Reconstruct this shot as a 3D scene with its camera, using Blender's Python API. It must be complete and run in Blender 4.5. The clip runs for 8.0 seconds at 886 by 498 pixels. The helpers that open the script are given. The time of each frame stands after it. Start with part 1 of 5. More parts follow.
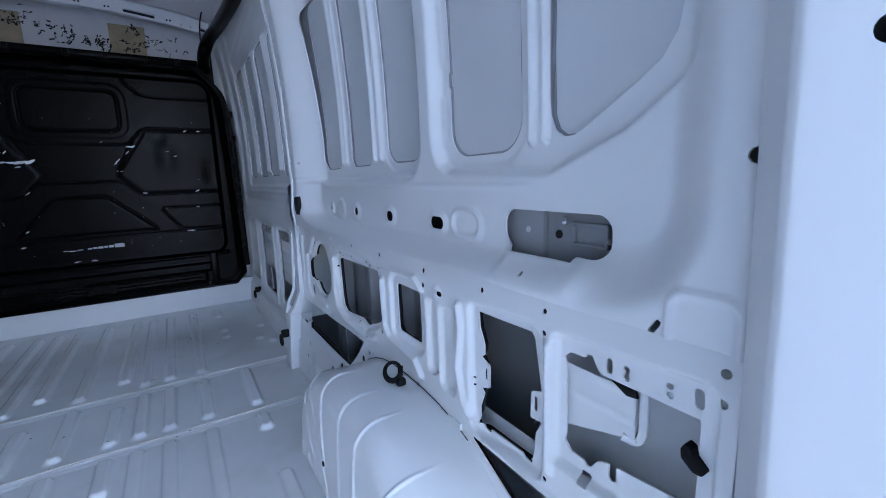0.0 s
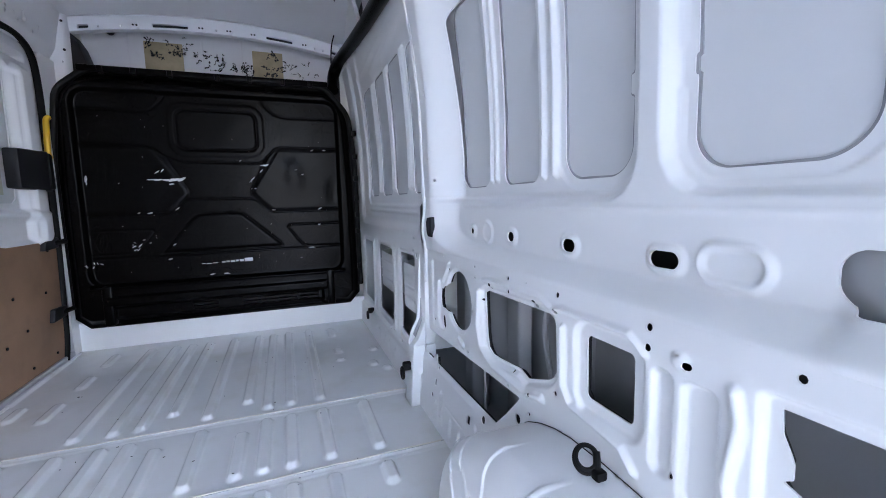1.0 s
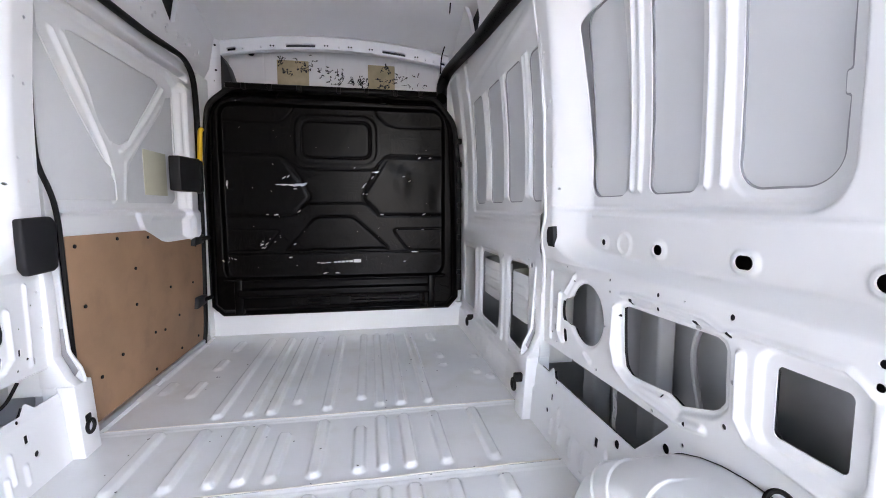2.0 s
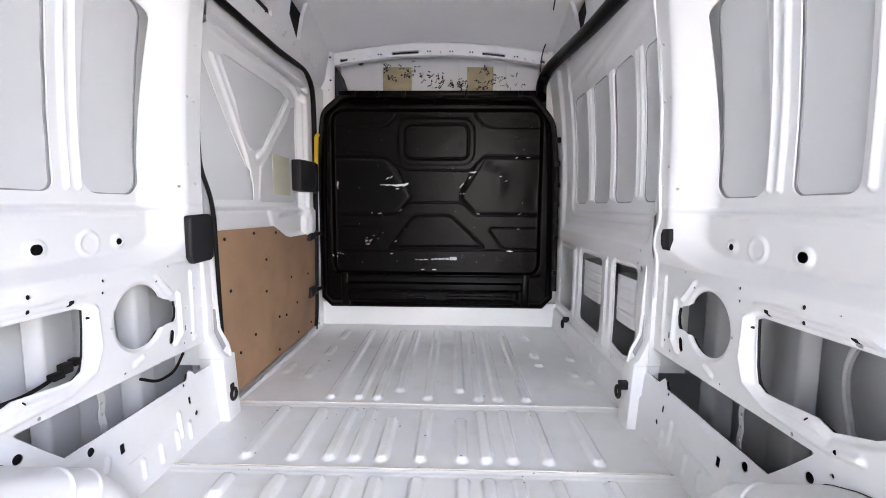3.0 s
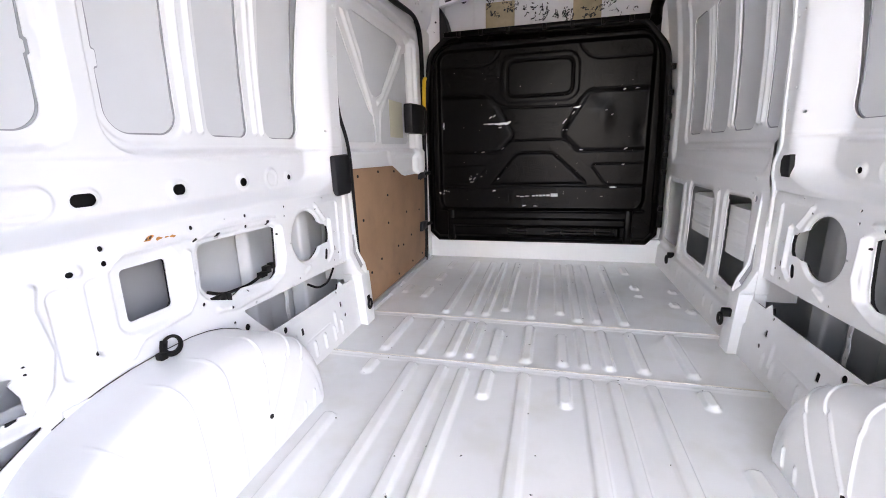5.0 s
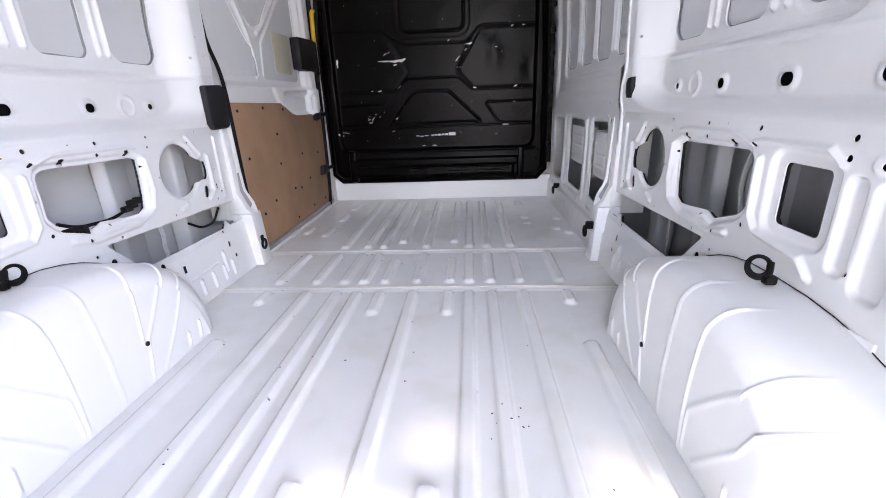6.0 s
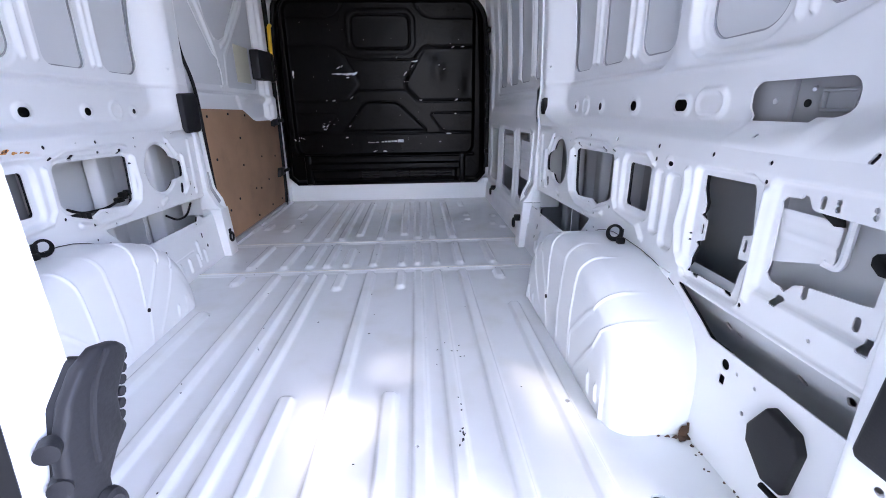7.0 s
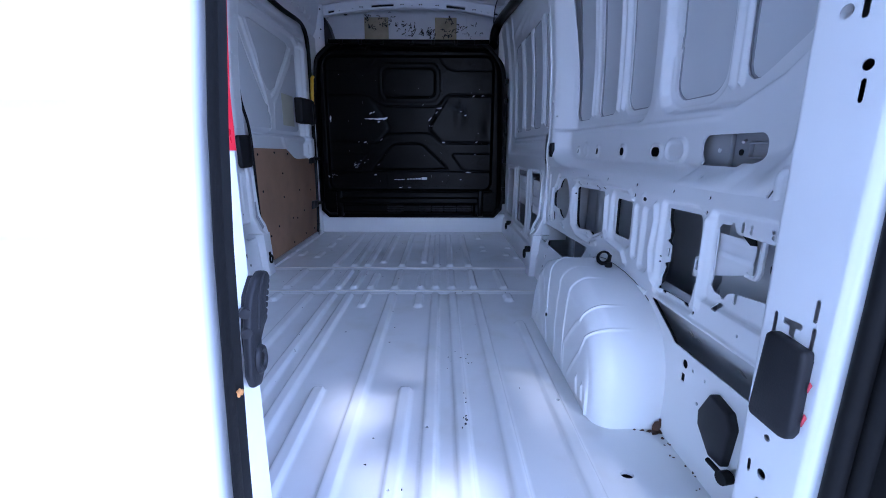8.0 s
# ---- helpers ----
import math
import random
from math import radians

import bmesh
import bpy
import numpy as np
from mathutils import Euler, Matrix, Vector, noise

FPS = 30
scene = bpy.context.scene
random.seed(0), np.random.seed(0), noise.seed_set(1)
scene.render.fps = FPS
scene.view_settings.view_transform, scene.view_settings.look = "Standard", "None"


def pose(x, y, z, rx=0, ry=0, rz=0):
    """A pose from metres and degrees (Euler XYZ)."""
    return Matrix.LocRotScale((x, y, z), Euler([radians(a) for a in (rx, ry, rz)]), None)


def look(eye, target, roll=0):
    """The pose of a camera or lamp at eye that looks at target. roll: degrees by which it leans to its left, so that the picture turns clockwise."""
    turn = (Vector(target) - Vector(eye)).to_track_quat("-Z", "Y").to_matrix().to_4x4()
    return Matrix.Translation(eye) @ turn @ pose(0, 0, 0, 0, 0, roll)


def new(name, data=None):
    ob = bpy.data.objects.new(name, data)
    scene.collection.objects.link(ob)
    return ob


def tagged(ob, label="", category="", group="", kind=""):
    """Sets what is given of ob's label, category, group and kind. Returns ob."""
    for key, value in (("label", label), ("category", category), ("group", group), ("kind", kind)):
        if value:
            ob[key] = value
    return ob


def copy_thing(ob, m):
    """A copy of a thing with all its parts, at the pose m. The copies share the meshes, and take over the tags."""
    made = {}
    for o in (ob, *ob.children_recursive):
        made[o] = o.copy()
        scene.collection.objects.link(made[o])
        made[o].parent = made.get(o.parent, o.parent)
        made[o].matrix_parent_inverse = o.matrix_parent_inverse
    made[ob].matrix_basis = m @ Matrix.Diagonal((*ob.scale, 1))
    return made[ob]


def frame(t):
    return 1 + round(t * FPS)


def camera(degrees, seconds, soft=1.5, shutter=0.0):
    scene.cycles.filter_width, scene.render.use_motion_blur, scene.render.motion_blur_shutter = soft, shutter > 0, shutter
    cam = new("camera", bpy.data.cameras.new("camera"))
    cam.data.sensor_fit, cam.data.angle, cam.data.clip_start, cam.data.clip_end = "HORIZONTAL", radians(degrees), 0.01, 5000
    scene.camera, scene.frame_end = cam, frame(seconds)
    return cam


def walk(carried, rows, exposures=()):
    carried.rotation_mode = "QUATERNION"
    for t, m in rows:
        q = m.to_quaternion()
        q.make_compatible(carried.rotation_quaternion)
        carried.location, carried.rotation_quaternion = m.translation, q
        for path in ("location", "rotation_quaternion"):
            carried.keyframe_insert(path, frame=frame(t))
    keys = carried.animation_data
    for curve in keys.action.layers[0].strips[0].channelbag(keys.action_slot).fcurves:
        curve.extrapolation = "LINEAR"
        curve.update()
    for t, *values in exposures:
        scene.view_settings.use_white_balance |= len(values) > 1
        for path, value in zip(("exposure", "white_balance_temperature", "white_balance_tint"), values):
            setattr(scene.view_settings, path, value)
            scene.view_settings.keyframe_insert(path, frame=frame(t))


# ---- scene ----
cam = camera(93.0, 8.0, 0.95)
PATH = [
    (0, (0.372, 0.109, 0.761), (1.424, 1.775, 0.42), -1.9),
    (0.5, (0.37, 0.273, 0.769), (1.252, 2.048, 0.502), -1.6),
    (1, (0.301, 0.385, 0.763), (0.995, 2.247, 0.528), -1.2),
    (1.5, (0.222, 0.435, 0.763), (0.741, 2.355, 0.557), -0.5),
    (3, (0.092, 0.411, 0.769), (0.042, 2.4, 0.566), 0.4),
    (3.5, (0.051, 0.366, 0.77), (-0.206, 2.337, 0.544), 0.3),
    (4, (0.001, 0.332, 0.759), (-0.451, 2.26, 0.484), -0.2),
    (4.2, (-0.005, 0.314, 0.76), (-0.524, 2.222, 0.459), -0.5),
    (5.3, (0.124, 0.21, 0.727), (-0.302, 2.092, 0.203), -2.4),
    (5.5, (0.173, 0.21, 0.708), (-0.162, 2.098, 0.139), -2.4),
    (6, (0.211, 0.156, 0.65), (0.073, 2.037, -0.015), -2.2),
    (6.5, (0.244, 0.014, 0.665), (0.275, 1.894, -0.015), -1.1),
    (7, (0.208, -0.155, 0.665), (0.317, 1.739, 0.03), -0.6),
    (7.5, (0.213, -0.27, 0.669), (0.326, 1.646, 0.106), -0.7),
    (8, (0.224, -0.365, 0.672), (0.234, 1.581, 0.209), 0.2),
]
EXPOSURES = [
    (0.0, 3.12, 5500, 16), (0.5, 3.63, 5700, 17), (1.0, 3.96, 6300, 19), (1.5, 4.26, 6950, 21), (3.0, 4.55, 7700, 21), (4.0, 4.46, 7850, 22),
    (5.5, 4.36, 7800, 23), (6.0, 4.18, 7400, 24), (6.5, 4.0, 6600, 24), (7.0, 3.85, 6450, 24), (7.5, 3.42, 6000, 25), (8.0, 2.86, 5050, 24),
]
SIZE = 1.15  # drawn to 1 : 1.15; the whole place is brought to full size at the end
walk(cam, [(t, look(Vector(eye) * SIZE, Vector(target) * SIZE, roll)) for t, eye, target, roll in PATH], EXPOSURES)

# ---- world, sun, exposure ----
SUN_ELEVATION, SUN_AZIMUTH = radians(60), radians(165)
world = bpy.data.worlds.new("world")
scene.world = world
world.use_nodes = True
wn = world.node_tree.nodes
sky = wn.new("ShaderNodeTexSky")
sky.sky_type, sky.sun_disc = "NISHITA", False
sky.dust_density, sky.air_density, sky.ozone_density = 1.5, 1.0, 1.0
sky.sun_elevation, sky.sun_rotation = SUN_ELEVATION, SUN_AZIMUTH
wn["Background"].inputs["Strength"].default_value = 0.15
world.node_tree.links.new(sky.outputs[0], wn["Background"].inputs["Color"])
sun_data = bpy.data.lights.new("sun", "SUN")
sun_data.energy, sun_data.angle, sun_data.color = 0.42, radians(1.6), (1.0, 0.96, 0.9)
sun = new("sun", sun_data)
SUN_WAY = Vector((math.sin(SUN_AZIMUTH) * math.cos(SUN_ELEVATION), math.cos(SUN_AZIMUTH) * math.cos(SUN_ELEVATION), math.sin(SUN_ELEVATION)))
sun.matrix_world = look((0, -3, 6), Vector((0, -3, 6)) - SUN_WAY)


# ---- materials ----
def material(name, colour, rough=0.5, metal=0.0, vary=0.06, scale=3.0, grain=60.0, bump=0.02, coat=0.0, dirt=None, dirt_amount=0.0, rough_vary=0.1, spread=0.0, spec=0.5):
    m = bpy.data.materials.new(name)
    m.use_nodes = True
    n, l = m.node_tree.nodes, m.node_tree.links
    b = n["Principled BSDF"]
    b.inputs["Metallic"].default_value = metal
    b.inputs["Specular IOR Level"].default_value = spec
    b.inputs["Coat Weight"].default_value = coat
    b.inputs["Coat Roughness"].default_value = 0.12
    co = n.new("ShaderNodeTexCoord")
    big = n.new("ShaderNodeTexNoise")
    big.inputs["Scale"].default_value, big.inputs["Detail"].default_value = scale, 5
    l.new(co.outputs["Object"], big.inputs["Vector"])
    fine = n.new("ShaderNodeTexNoise")
    fine.inputs["Scale"].default_value, fine.inputs["Detail"].default_value = grain, 6
    l.new(co.outputs["Object"], fine.inputs["Vector"])
    ramp = n.new("ShaderNodeValToRGB")
    ramp.color_ramp.elements[0].position, ramp.color_ramp.elements[1].position = 0.3, 0.7
    ramp.color_ramp.elements[0].color = (*[c * (1 - vary) for c in colour], 1)
    ramp.color_ramp.elements[1].color = (*[min(1, c * (1 + vary)) for c in colour], 1)
    l.new(big.outputs["Fac"], ramp.inputs["Fac"])
    out = ramp.outputs["Color"]
    if spread:
        info = n.new("ShaderNodeObjectInfo")
        hsv = n.new("ShaderNodeHueSaturation")
        mr = n.new("ShaderNodeMapRange")
        mr.inputs["To Min"].default_value, mr.inputs["To Max"].default_value = 1 - spread, 1 + spread
        l.new(info.outputs["Random"], mr.inputs["Value"])
        l.new(mr.outputs["Result"], hsv.inputs["Value"])
        l.new(out, hsv.inputs["Color"])
        out = hsv.outputs["Color"]
    if dirt:
        spots = n.new("ShaderNodeTexNoise")
        spots.inputs["Scale"].default_value, spots.inputs["Detail"].default_value, spots.inputs["Roughness"].default_value = scale * 2.3, 3, 0.5
        l.new(co.outputs["Object"], spots.inputs["Vector"])
        mask = n.new("ShaderNodeMapRange")
        mask.inputs["From Min"].default_value, mask.inputs["From Max"].default_value = 0.52, 0.78
        mask.inputs["To Max"].default_value = dirt_amount
        l.new(spots.outputs["Fac"], mask.inputs["Value"])
        mix = n.new("ShaderNodeMix")
        mix.data_type = "RGBA"
        mix.inputs["B"].default_value = (*dirt, 1)
        l.new(mask.outputs["Result"], mix.inputs["Factor"])
        l.new(out, mix.inputs["A"])
        out = mix.outputs["Result"]
    l.new(out, b.inputs["Base Color"])
    rr = n.new("ShaderNodeMapRange")
    rr.inputs["To Min"].default_value, rr.inputs["To Max"].default_value = max(0.02, rough - rough_vary), min(1, rough + rough_vary)
    l.new(fine.outputs["Fac"], rr.inputs["Value"])
    l.new(rr.outputs["Result"], b.inputs["Roughness"])
    if bump:
        bp = n.new("ShaderNodeBump")
        bp.inputs["Strength"].default_value, bp.inputs["Distance"].default_value = bump, 0.01
        l.new(fine.outputs["Fac"], bp.inputs["Height"])
        l.new(bp.outputs["Normal"], b.inputs["Normal"])
    return m


PAINT = material("white_van_paint", (0.87, 0.875, 0.87), 0.36, vary=0.02, bump=0.0, rough_vary=0.03, grain=9.0)
FLOOR_PAINT = material("worn_white_floor_paint", (0.86, 0.865, 0.845), 0.17, vary=0.03, bump=0.0, dirt=(0.66, 0.64, 0.53), dirt_amount=0.42, scale=2.2, rough_vary=0.08, spec=0.45)
# Grey primer, taken darker to put shade into recesses and cavities.
ECOAT_SHADE = material("grey_primer_recess_shade", (0.38, 0.385, 0.39), 0.5, vary=0.1, bump=0.0, dirt=(0.2, 0.2, 0.2), dirt_amount=0.4)
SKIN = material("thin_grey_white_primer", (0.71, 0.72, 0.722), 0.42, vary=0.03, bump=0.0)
GLOSS = material("glossy_white_bodywork", (0.7, 0.71, 0.72), 0.16, vary=0.01, bump=0.0, coat=0.5)
PLASTIC = material("black_moulded_plastic", (0.0017, 0.0014, 0.0015), 0.3, vary=0.25, grain=180, bump=0.05, dirt=(0.007, 0.0065, 0.0067), dirt_amount=0.35, scale=2.0, rough_vary=0.12, spec=0.085)
TRIM = material("dark_grey_plastic", (0.02, 0.02, 0.022), 0.5, vary=0.15, grain=300, bump=0.06, spec=0.25)
RUBBER = material("black_rubber", (0.009, 0.0088, 0.0088), 0.55, vary=0.2, grain=120, bump=0.06, dirt=(0.035, 0.032, 0.03), dirt_amount=0.3, spec=0.15)
PLY = material("brown_hardboard", (0.36, 0.215, 0.125), 0.72, vary=0.12, scale=4, grain=220, bump=0.05, dirt=(0.22, 0.14, 0.09), dirt_amount=0.4)
YELLOW = material("yellow_plastic", (0.85, 0.5, 0.02), 0.4, vary=0.05)
RED = material("red_reflective_film", (0.75, 0.015, 0.035), 0.3, vary=0.05)
SMEAR = material("dull_red_paint", (0.5, 0.05, 0.07), 0.6, vary=0.3, scale=90)
STEEL = material("bare_steel", (0.55, 0.55, 0.56), 0.35, metal=1.0, vary=0.1)
ADHESIVE = material("tan_adhesive", (0.5, 0.42, 0.26), 0.75, vary=0.15, scale=14, grain=90, bump=0.08)
GLUE = material("black_glue", (0.02, 0.02, 0.02), 0.6, vary=0.2)
SCUFF = material("white_scuff", (0.7, 0.7, 0.7), 0.6, vary=0.1)
LEAF = material("green_leaves", (0.06, 0.1, 0.03), 0.6, vary=0.3)
BARK = material("grey_brown_bark", (0.12, 0.09, 0.065), 0.85, vary=0.25, scale=8, grain=60, bump=0.3)
ORANGE = material("orange_surface_rust", (0.6, 0.27, 0.08), 0.8, vary=0.3, scale=60, grain=200, bump=0.1)
RUST = material("brown_rust", (0.085, 0.042, 0.024), 0.85, vary=0.35, scale=30, grain=200, bump=0.2)
FOAM = material("pale_yellow_foam_pad", (0.6, 0.58, 0.44), 0.8, vary=0.06)
ASPHALT = material("pale_concrete_yard", (0.5, 0.49, 0.47), 0.85, vary=0.15, scale=0.5, grain=40, bump=0.2)
# Near-black for holes and cavities: their shade is put into the colour.
DARK = material("near_black_shade", (0.01, 0.01, 0.011), 0.7, vary=0.15)


# ---- building helpers ----
def smooth(a):
    a = np.clip(a, 0, 1)
    return a * a * (3 - 2 * a)


def box_d(u, v, u0, u1, v0, v1, r=0.0):
    """Signed distance to a rounded box, negative inside."""
    p = np.abs(u - (u0 + u1) / 2) - (u1 - u0) / 2 + r
    q = np.abs(v - (v0 + v1) / 2) - (v1 - v0) / 2 + r
    return np.hypot(np.maximum(p, 0), np.maximum(q, 0)) + np.minimum(np.maximum(p, q), 0) - r


def disc_d(u, v, cu, cv, r):
    return np.hypot(u - cu, v - cv) - r


def line_d(u, v, u0, v0, u1, v1, r):
    du, dv = u1 - u0, v1 - v0
    t = np.clip(((u - u0) * du + (v - v0) * dv) / (du * du + dv * dv), 0, 1)
    return np.hypot(u - u0 - t * du, v - v0 - t * dv) - r


def poly_d(u, v, pts, r=0.0):
    """Signed distance to a polygon, swollen by r."""
    d = np.full(np.shape(u), 1e9)
    inside = np.zeros(np.shape(u), bool)
    for (a, b), (c, e) in zip(pts, pts[1:] + pts[:1]):
        d = np.minimum(d, line_d(u, v, a, b, c, e, 0))
        with np.errstate(divide="ignore", invalid="ignore"):
            inside ^= ((b > v) != (e > v)) & (u < (c - a) * (v - b) / (e - b + 1e-12) + a)
    return np.where(inside, -d, d) - r


def path_d(u, v, pts, r):
    d = np.full(np.shape(u), 1e9)
    for (a, b), (c, e) in zip(pts, pts[1:]):
        d = np.minimum(d, line_d(u, v, a, b, c, e, r))
    return d


def raised(d, soft=0.01):
    """1 inside a shape, 0 outside, with a soft shoulder."""
    return smooth(0.5 - d / soft)


def finish(name, me, mat, parent=None, label="", smooth_shade=True):
    if smooth_shade:
        me.polygons.foreach_set("use_smooth", [True] * len(me.polygons))
    me.materials.append(mat)
    ob = new(name, me)
    ob.parent = parent
    return tagged(ob, label)


def sheet(name, u_range, v_range, step, solid, place, back, mat, parent=None, label="", flip=False):
    """Pressed sheet metal: a grid over u, v, cut where solid(u, v) < 0, laid out by place(u, v), its cut edges turned back by the vector back."""
    us = np.linspace(*u_range, max(2, round((u_range[1] - u_range[0]) / step) + 1))
    vs = np.linspace(*v_range, max(2, round((v_range[1] - v_range[0]) / step) + 1))
    U, V = np.meshgrid(us, vs, indexing="ij")
    S = solid(U, V) if solid else np.ones(U.shape)
    S = np.where(np.abs(S) < 1e-5, 1e-5, S)
    nu, nv = U.shape
    index = np.arange(nu * nv).reshape(nu, nv)
    pos = S > 0
    full = pos[:-1, :-1] & pos[1:, :-1] & pos[1:, 1:] & pos[:-1, 1:]
    some = (pos[:-1, :-1] | pos[1:, :-1] | pos[1:, 1:] | pos[:-1, 1:]) & ~full
    i, j = np.nonzero(full)
    faces = np.stack([index[i, j], index[i + 1, j], index[i + 1, j + 1], index[i, j + 1]], 1).tolist()
    extra, keys, rims = [], {}, []
    base = nu * nv

    def cross(a, b):
        key = (min(a, b), max(a, b))
        if key not in keys:
            (ai, aj), (bi, bj) = divmod(key[0], nv), divmod(key[1], nv)
            t = S[ai, aj] / (S[ai, aj] - S[bi, bj])
            keys[key] = base + len(extra)
            extra.append((us[ai] + t * (us[bi] - us[ai]), vs[aj] + t * (vs[bj] - vs[aj])))
        return keys[key]

    for i, j in zip(*np.nonzero(some)):
        ring = [index[i, j], index[i + 1, j], index[i + 1, j + 1], index[i, j + 1]]
        sign = [pos[divmod(int(k), nv)] for k in ring]
        out, cuts = [], []
        for k in range(4):
            a, b = int(ring[k]), int(ring[(k + 1) % 4])
            if sign[k]:
                out.append(a)
            if sign[k] != sign[(k + 1) % 4]:
                c = cross(a, b)
                out.append(c)
                cuts.append((c, sign[k]))
        if len(out) > 2:
            faces.append(out)
        if len(cuts) == 2:
            (a, sa), (b, _) = cuts
            rims.append((a, b) if sa else (b, a))
    uv = np.concatenate([np.stack([U.ravel(), V.ravel()], 1), np.array(extra).reshape(-1, 2)])
    P = np.stack(np.broadcast_arrays(*place(uv[:, 0], uv[:, 1])), 1)
    used = np.zeros(len(P), bool)
    used[[k for f in faces for k in f]] = True
    remap = np.cumsum(used) - 1
    faces = [[int(remap[k]) for k in f] for f in faces]
    verts = P[used].tolist()
    made, rv = {}, []
    for a, b in rims:
        if not (used[a] and used[b]):
            continue
        q = []
        for k in (b, a):
            if k not in made:
                made[k] = len(verts) + len(rv)
                rv.append(P[k].tolist())
                rv.append((P[k] + np.array(back)).tolist())
            q.append(made[k])
        faces.append([q[0], q[1], q[1] + 1, q[0] + 1])
    if flip:
        faces = [f[::-1] for f in faces]
    me = bpy.data.meshes.new(name)
    me.from_pydata(verts + rv, [], faces)
    me.update()
    return finish(name, me, mat, parent, label)


def thing(name, label="", category="", group="", kind="", at=(0, 0, 0)):
    ob = new(name)
    ob.empty_display_size = 0.05
    ob.location = at
    return tagged(ob, label, category, group, kind)


def part(name, bm, mat, parent=None, label="", smooth_shade=True):
    """Links a bmesh as one mesh object; its coordinates are in the parent's space."""
    me = bpy.data.meshes.new(name)
    bmesh.ops.recalc_face_normals(bm, faces=bm.faces)
    bm.to_mesh(me)
    bm.free()
    ob = finish(name, me, mat, parent, label, False)
    if smooth_shade:
        me.polygons.foreach_set("use_smooth", [True] * len(me.polygons))
        me.set_sharp_from_angle(angle=radians(40))
    return ob


def block(x0, x1, y0, y1, z0, z1, bevel=0.004, segments=2, bm=None, m=None):
    bm = bm or bmesh.new()
    r = bmesh.ops.create_cube(bm, size=1)
    bmesh.ops.transform(bm, matrix=Matrix.Translation(((x0 + x1) / 2, (y0 + y1) / 2, (z0 + z1) / 2)) @ Matrix.Diagonal((x1 - x0, y1 - y0, z1 - z0, 1)), verts=r["verts"])
    if bevel:
        edges = {e for v in r["verts"] for e in v.link_edges}
        bmesh.ops.bevel(bm, geom=list(edges), offset=bevel, segments=segments, affect="EDGES", profile=0.5)
    if m is not None:
        bmesh.ops.transform(bm, matrix=m, verts=bm.verts)
    return bm


def prism(pts, axis, a0, a1, bevel=0.003, segments=2):
    """An outline in the two other axes, drawn out along axis from a0 to a1."""
    bm = bmesh.new()
    def at(p, a):
        return {"x": (a, p[0], p[1]), "y": (p[0], a, p[1]), "z": (p[0], p[1], a)}[axis]
    low = [bm.verts.new(at(p, a0)) for p in pts]
    high = [bm.verts.new(at(p, a1)) for p in pts]
    bm.faces.new(low)
    bm.faces.new(high[::-1])
    for k in range(len(pts)):
        bm.faces.new((low[k], high[k], high[(k + 1) % len(pts)], low[(k + 1) % len(pts)]))
    bmesh.ops.recalc_face_normals(bm, faces=bm.faces)
    if bevel:
        bmesh.ops.bevel(bm, geom=list(bm.edges), offset=bevel, segments=segments, affect="EDGES", profile=0.5)
    return bm


def rod(points, radius, sides=10, bm=None, closed=False, squash=1.0):
    """A round bar along a line of points, rounded at bends by spacing them closely."""
    bm = bm or bmesh.new()
    pts = [Vector(p) for p in points]
    rings = []
    n = len(pts)
    side = None
    for k, p in enumerate(pts):
        a = pts[k - 1] if (k or closed) else p
        b = pts[(k + 1) % n] if (k < n - 1 or closed) else p
        way = (b - a).normalized()
        if side is None:
            side = way.orthogonal().normalized()
        side = (side - way * side.dot(way)).normalized()
        up = way.cross(side)
        rings.append([bm.verts.new(p + radius * (math.cos(2 * math.pi * s / sides) * side + squash * math.sin(2 * math.pi * s / sides) * up)) for s in range(sides)])
    for k in range(n if closed else n - 1):
        for s in range(sides):
            bm.faces.new((rings[k][s], rings[k][(s + 1) % sides], rings[(k + 1) % n][(s + 1) % sides], rings[(k + 1) % n][s]))
    if not closed:
        bm.faces.new(rings[0][::-1])
        bm.faces.new(rings[-1])
    return bm


def bend(points, r=0.03, steps=5):
    """Rounds the corners of a line of points."""
    pts = [Vector(p) for p in points]
    out = [pts[0]]
    for a, b, c in zip(pts, pts[1:], pts[2:]):
        ra = min(r, (b - a).length / 2.1)
        rc = min(r, (c - b).length / 2.1)
        p, q = b + (a - b).normalized() * ra, b + (c - b).normalized() * rc
        for k in range(steps + 1):
            t = k / steps
            out.append((1 - t) ** 2 * p + 2 * t * (1 - t) * b + t * t * q)
    return out + [pts[-1]]


def disc(centre, axis, r, depth, sides=16, bevel=0.001, bm=None):
    bm = bm or bmesh.new()
    m = Matrix.Translation(centre) @ Vector(axis).to_track_quat("Z", "Y").to_matrix().to_4x4()
    g = bmesh.ops.create_cone(bm, cap_ends=True, segments=sides, radius1=r, radius2=r, depth=depth, matrix=m)
    return bm


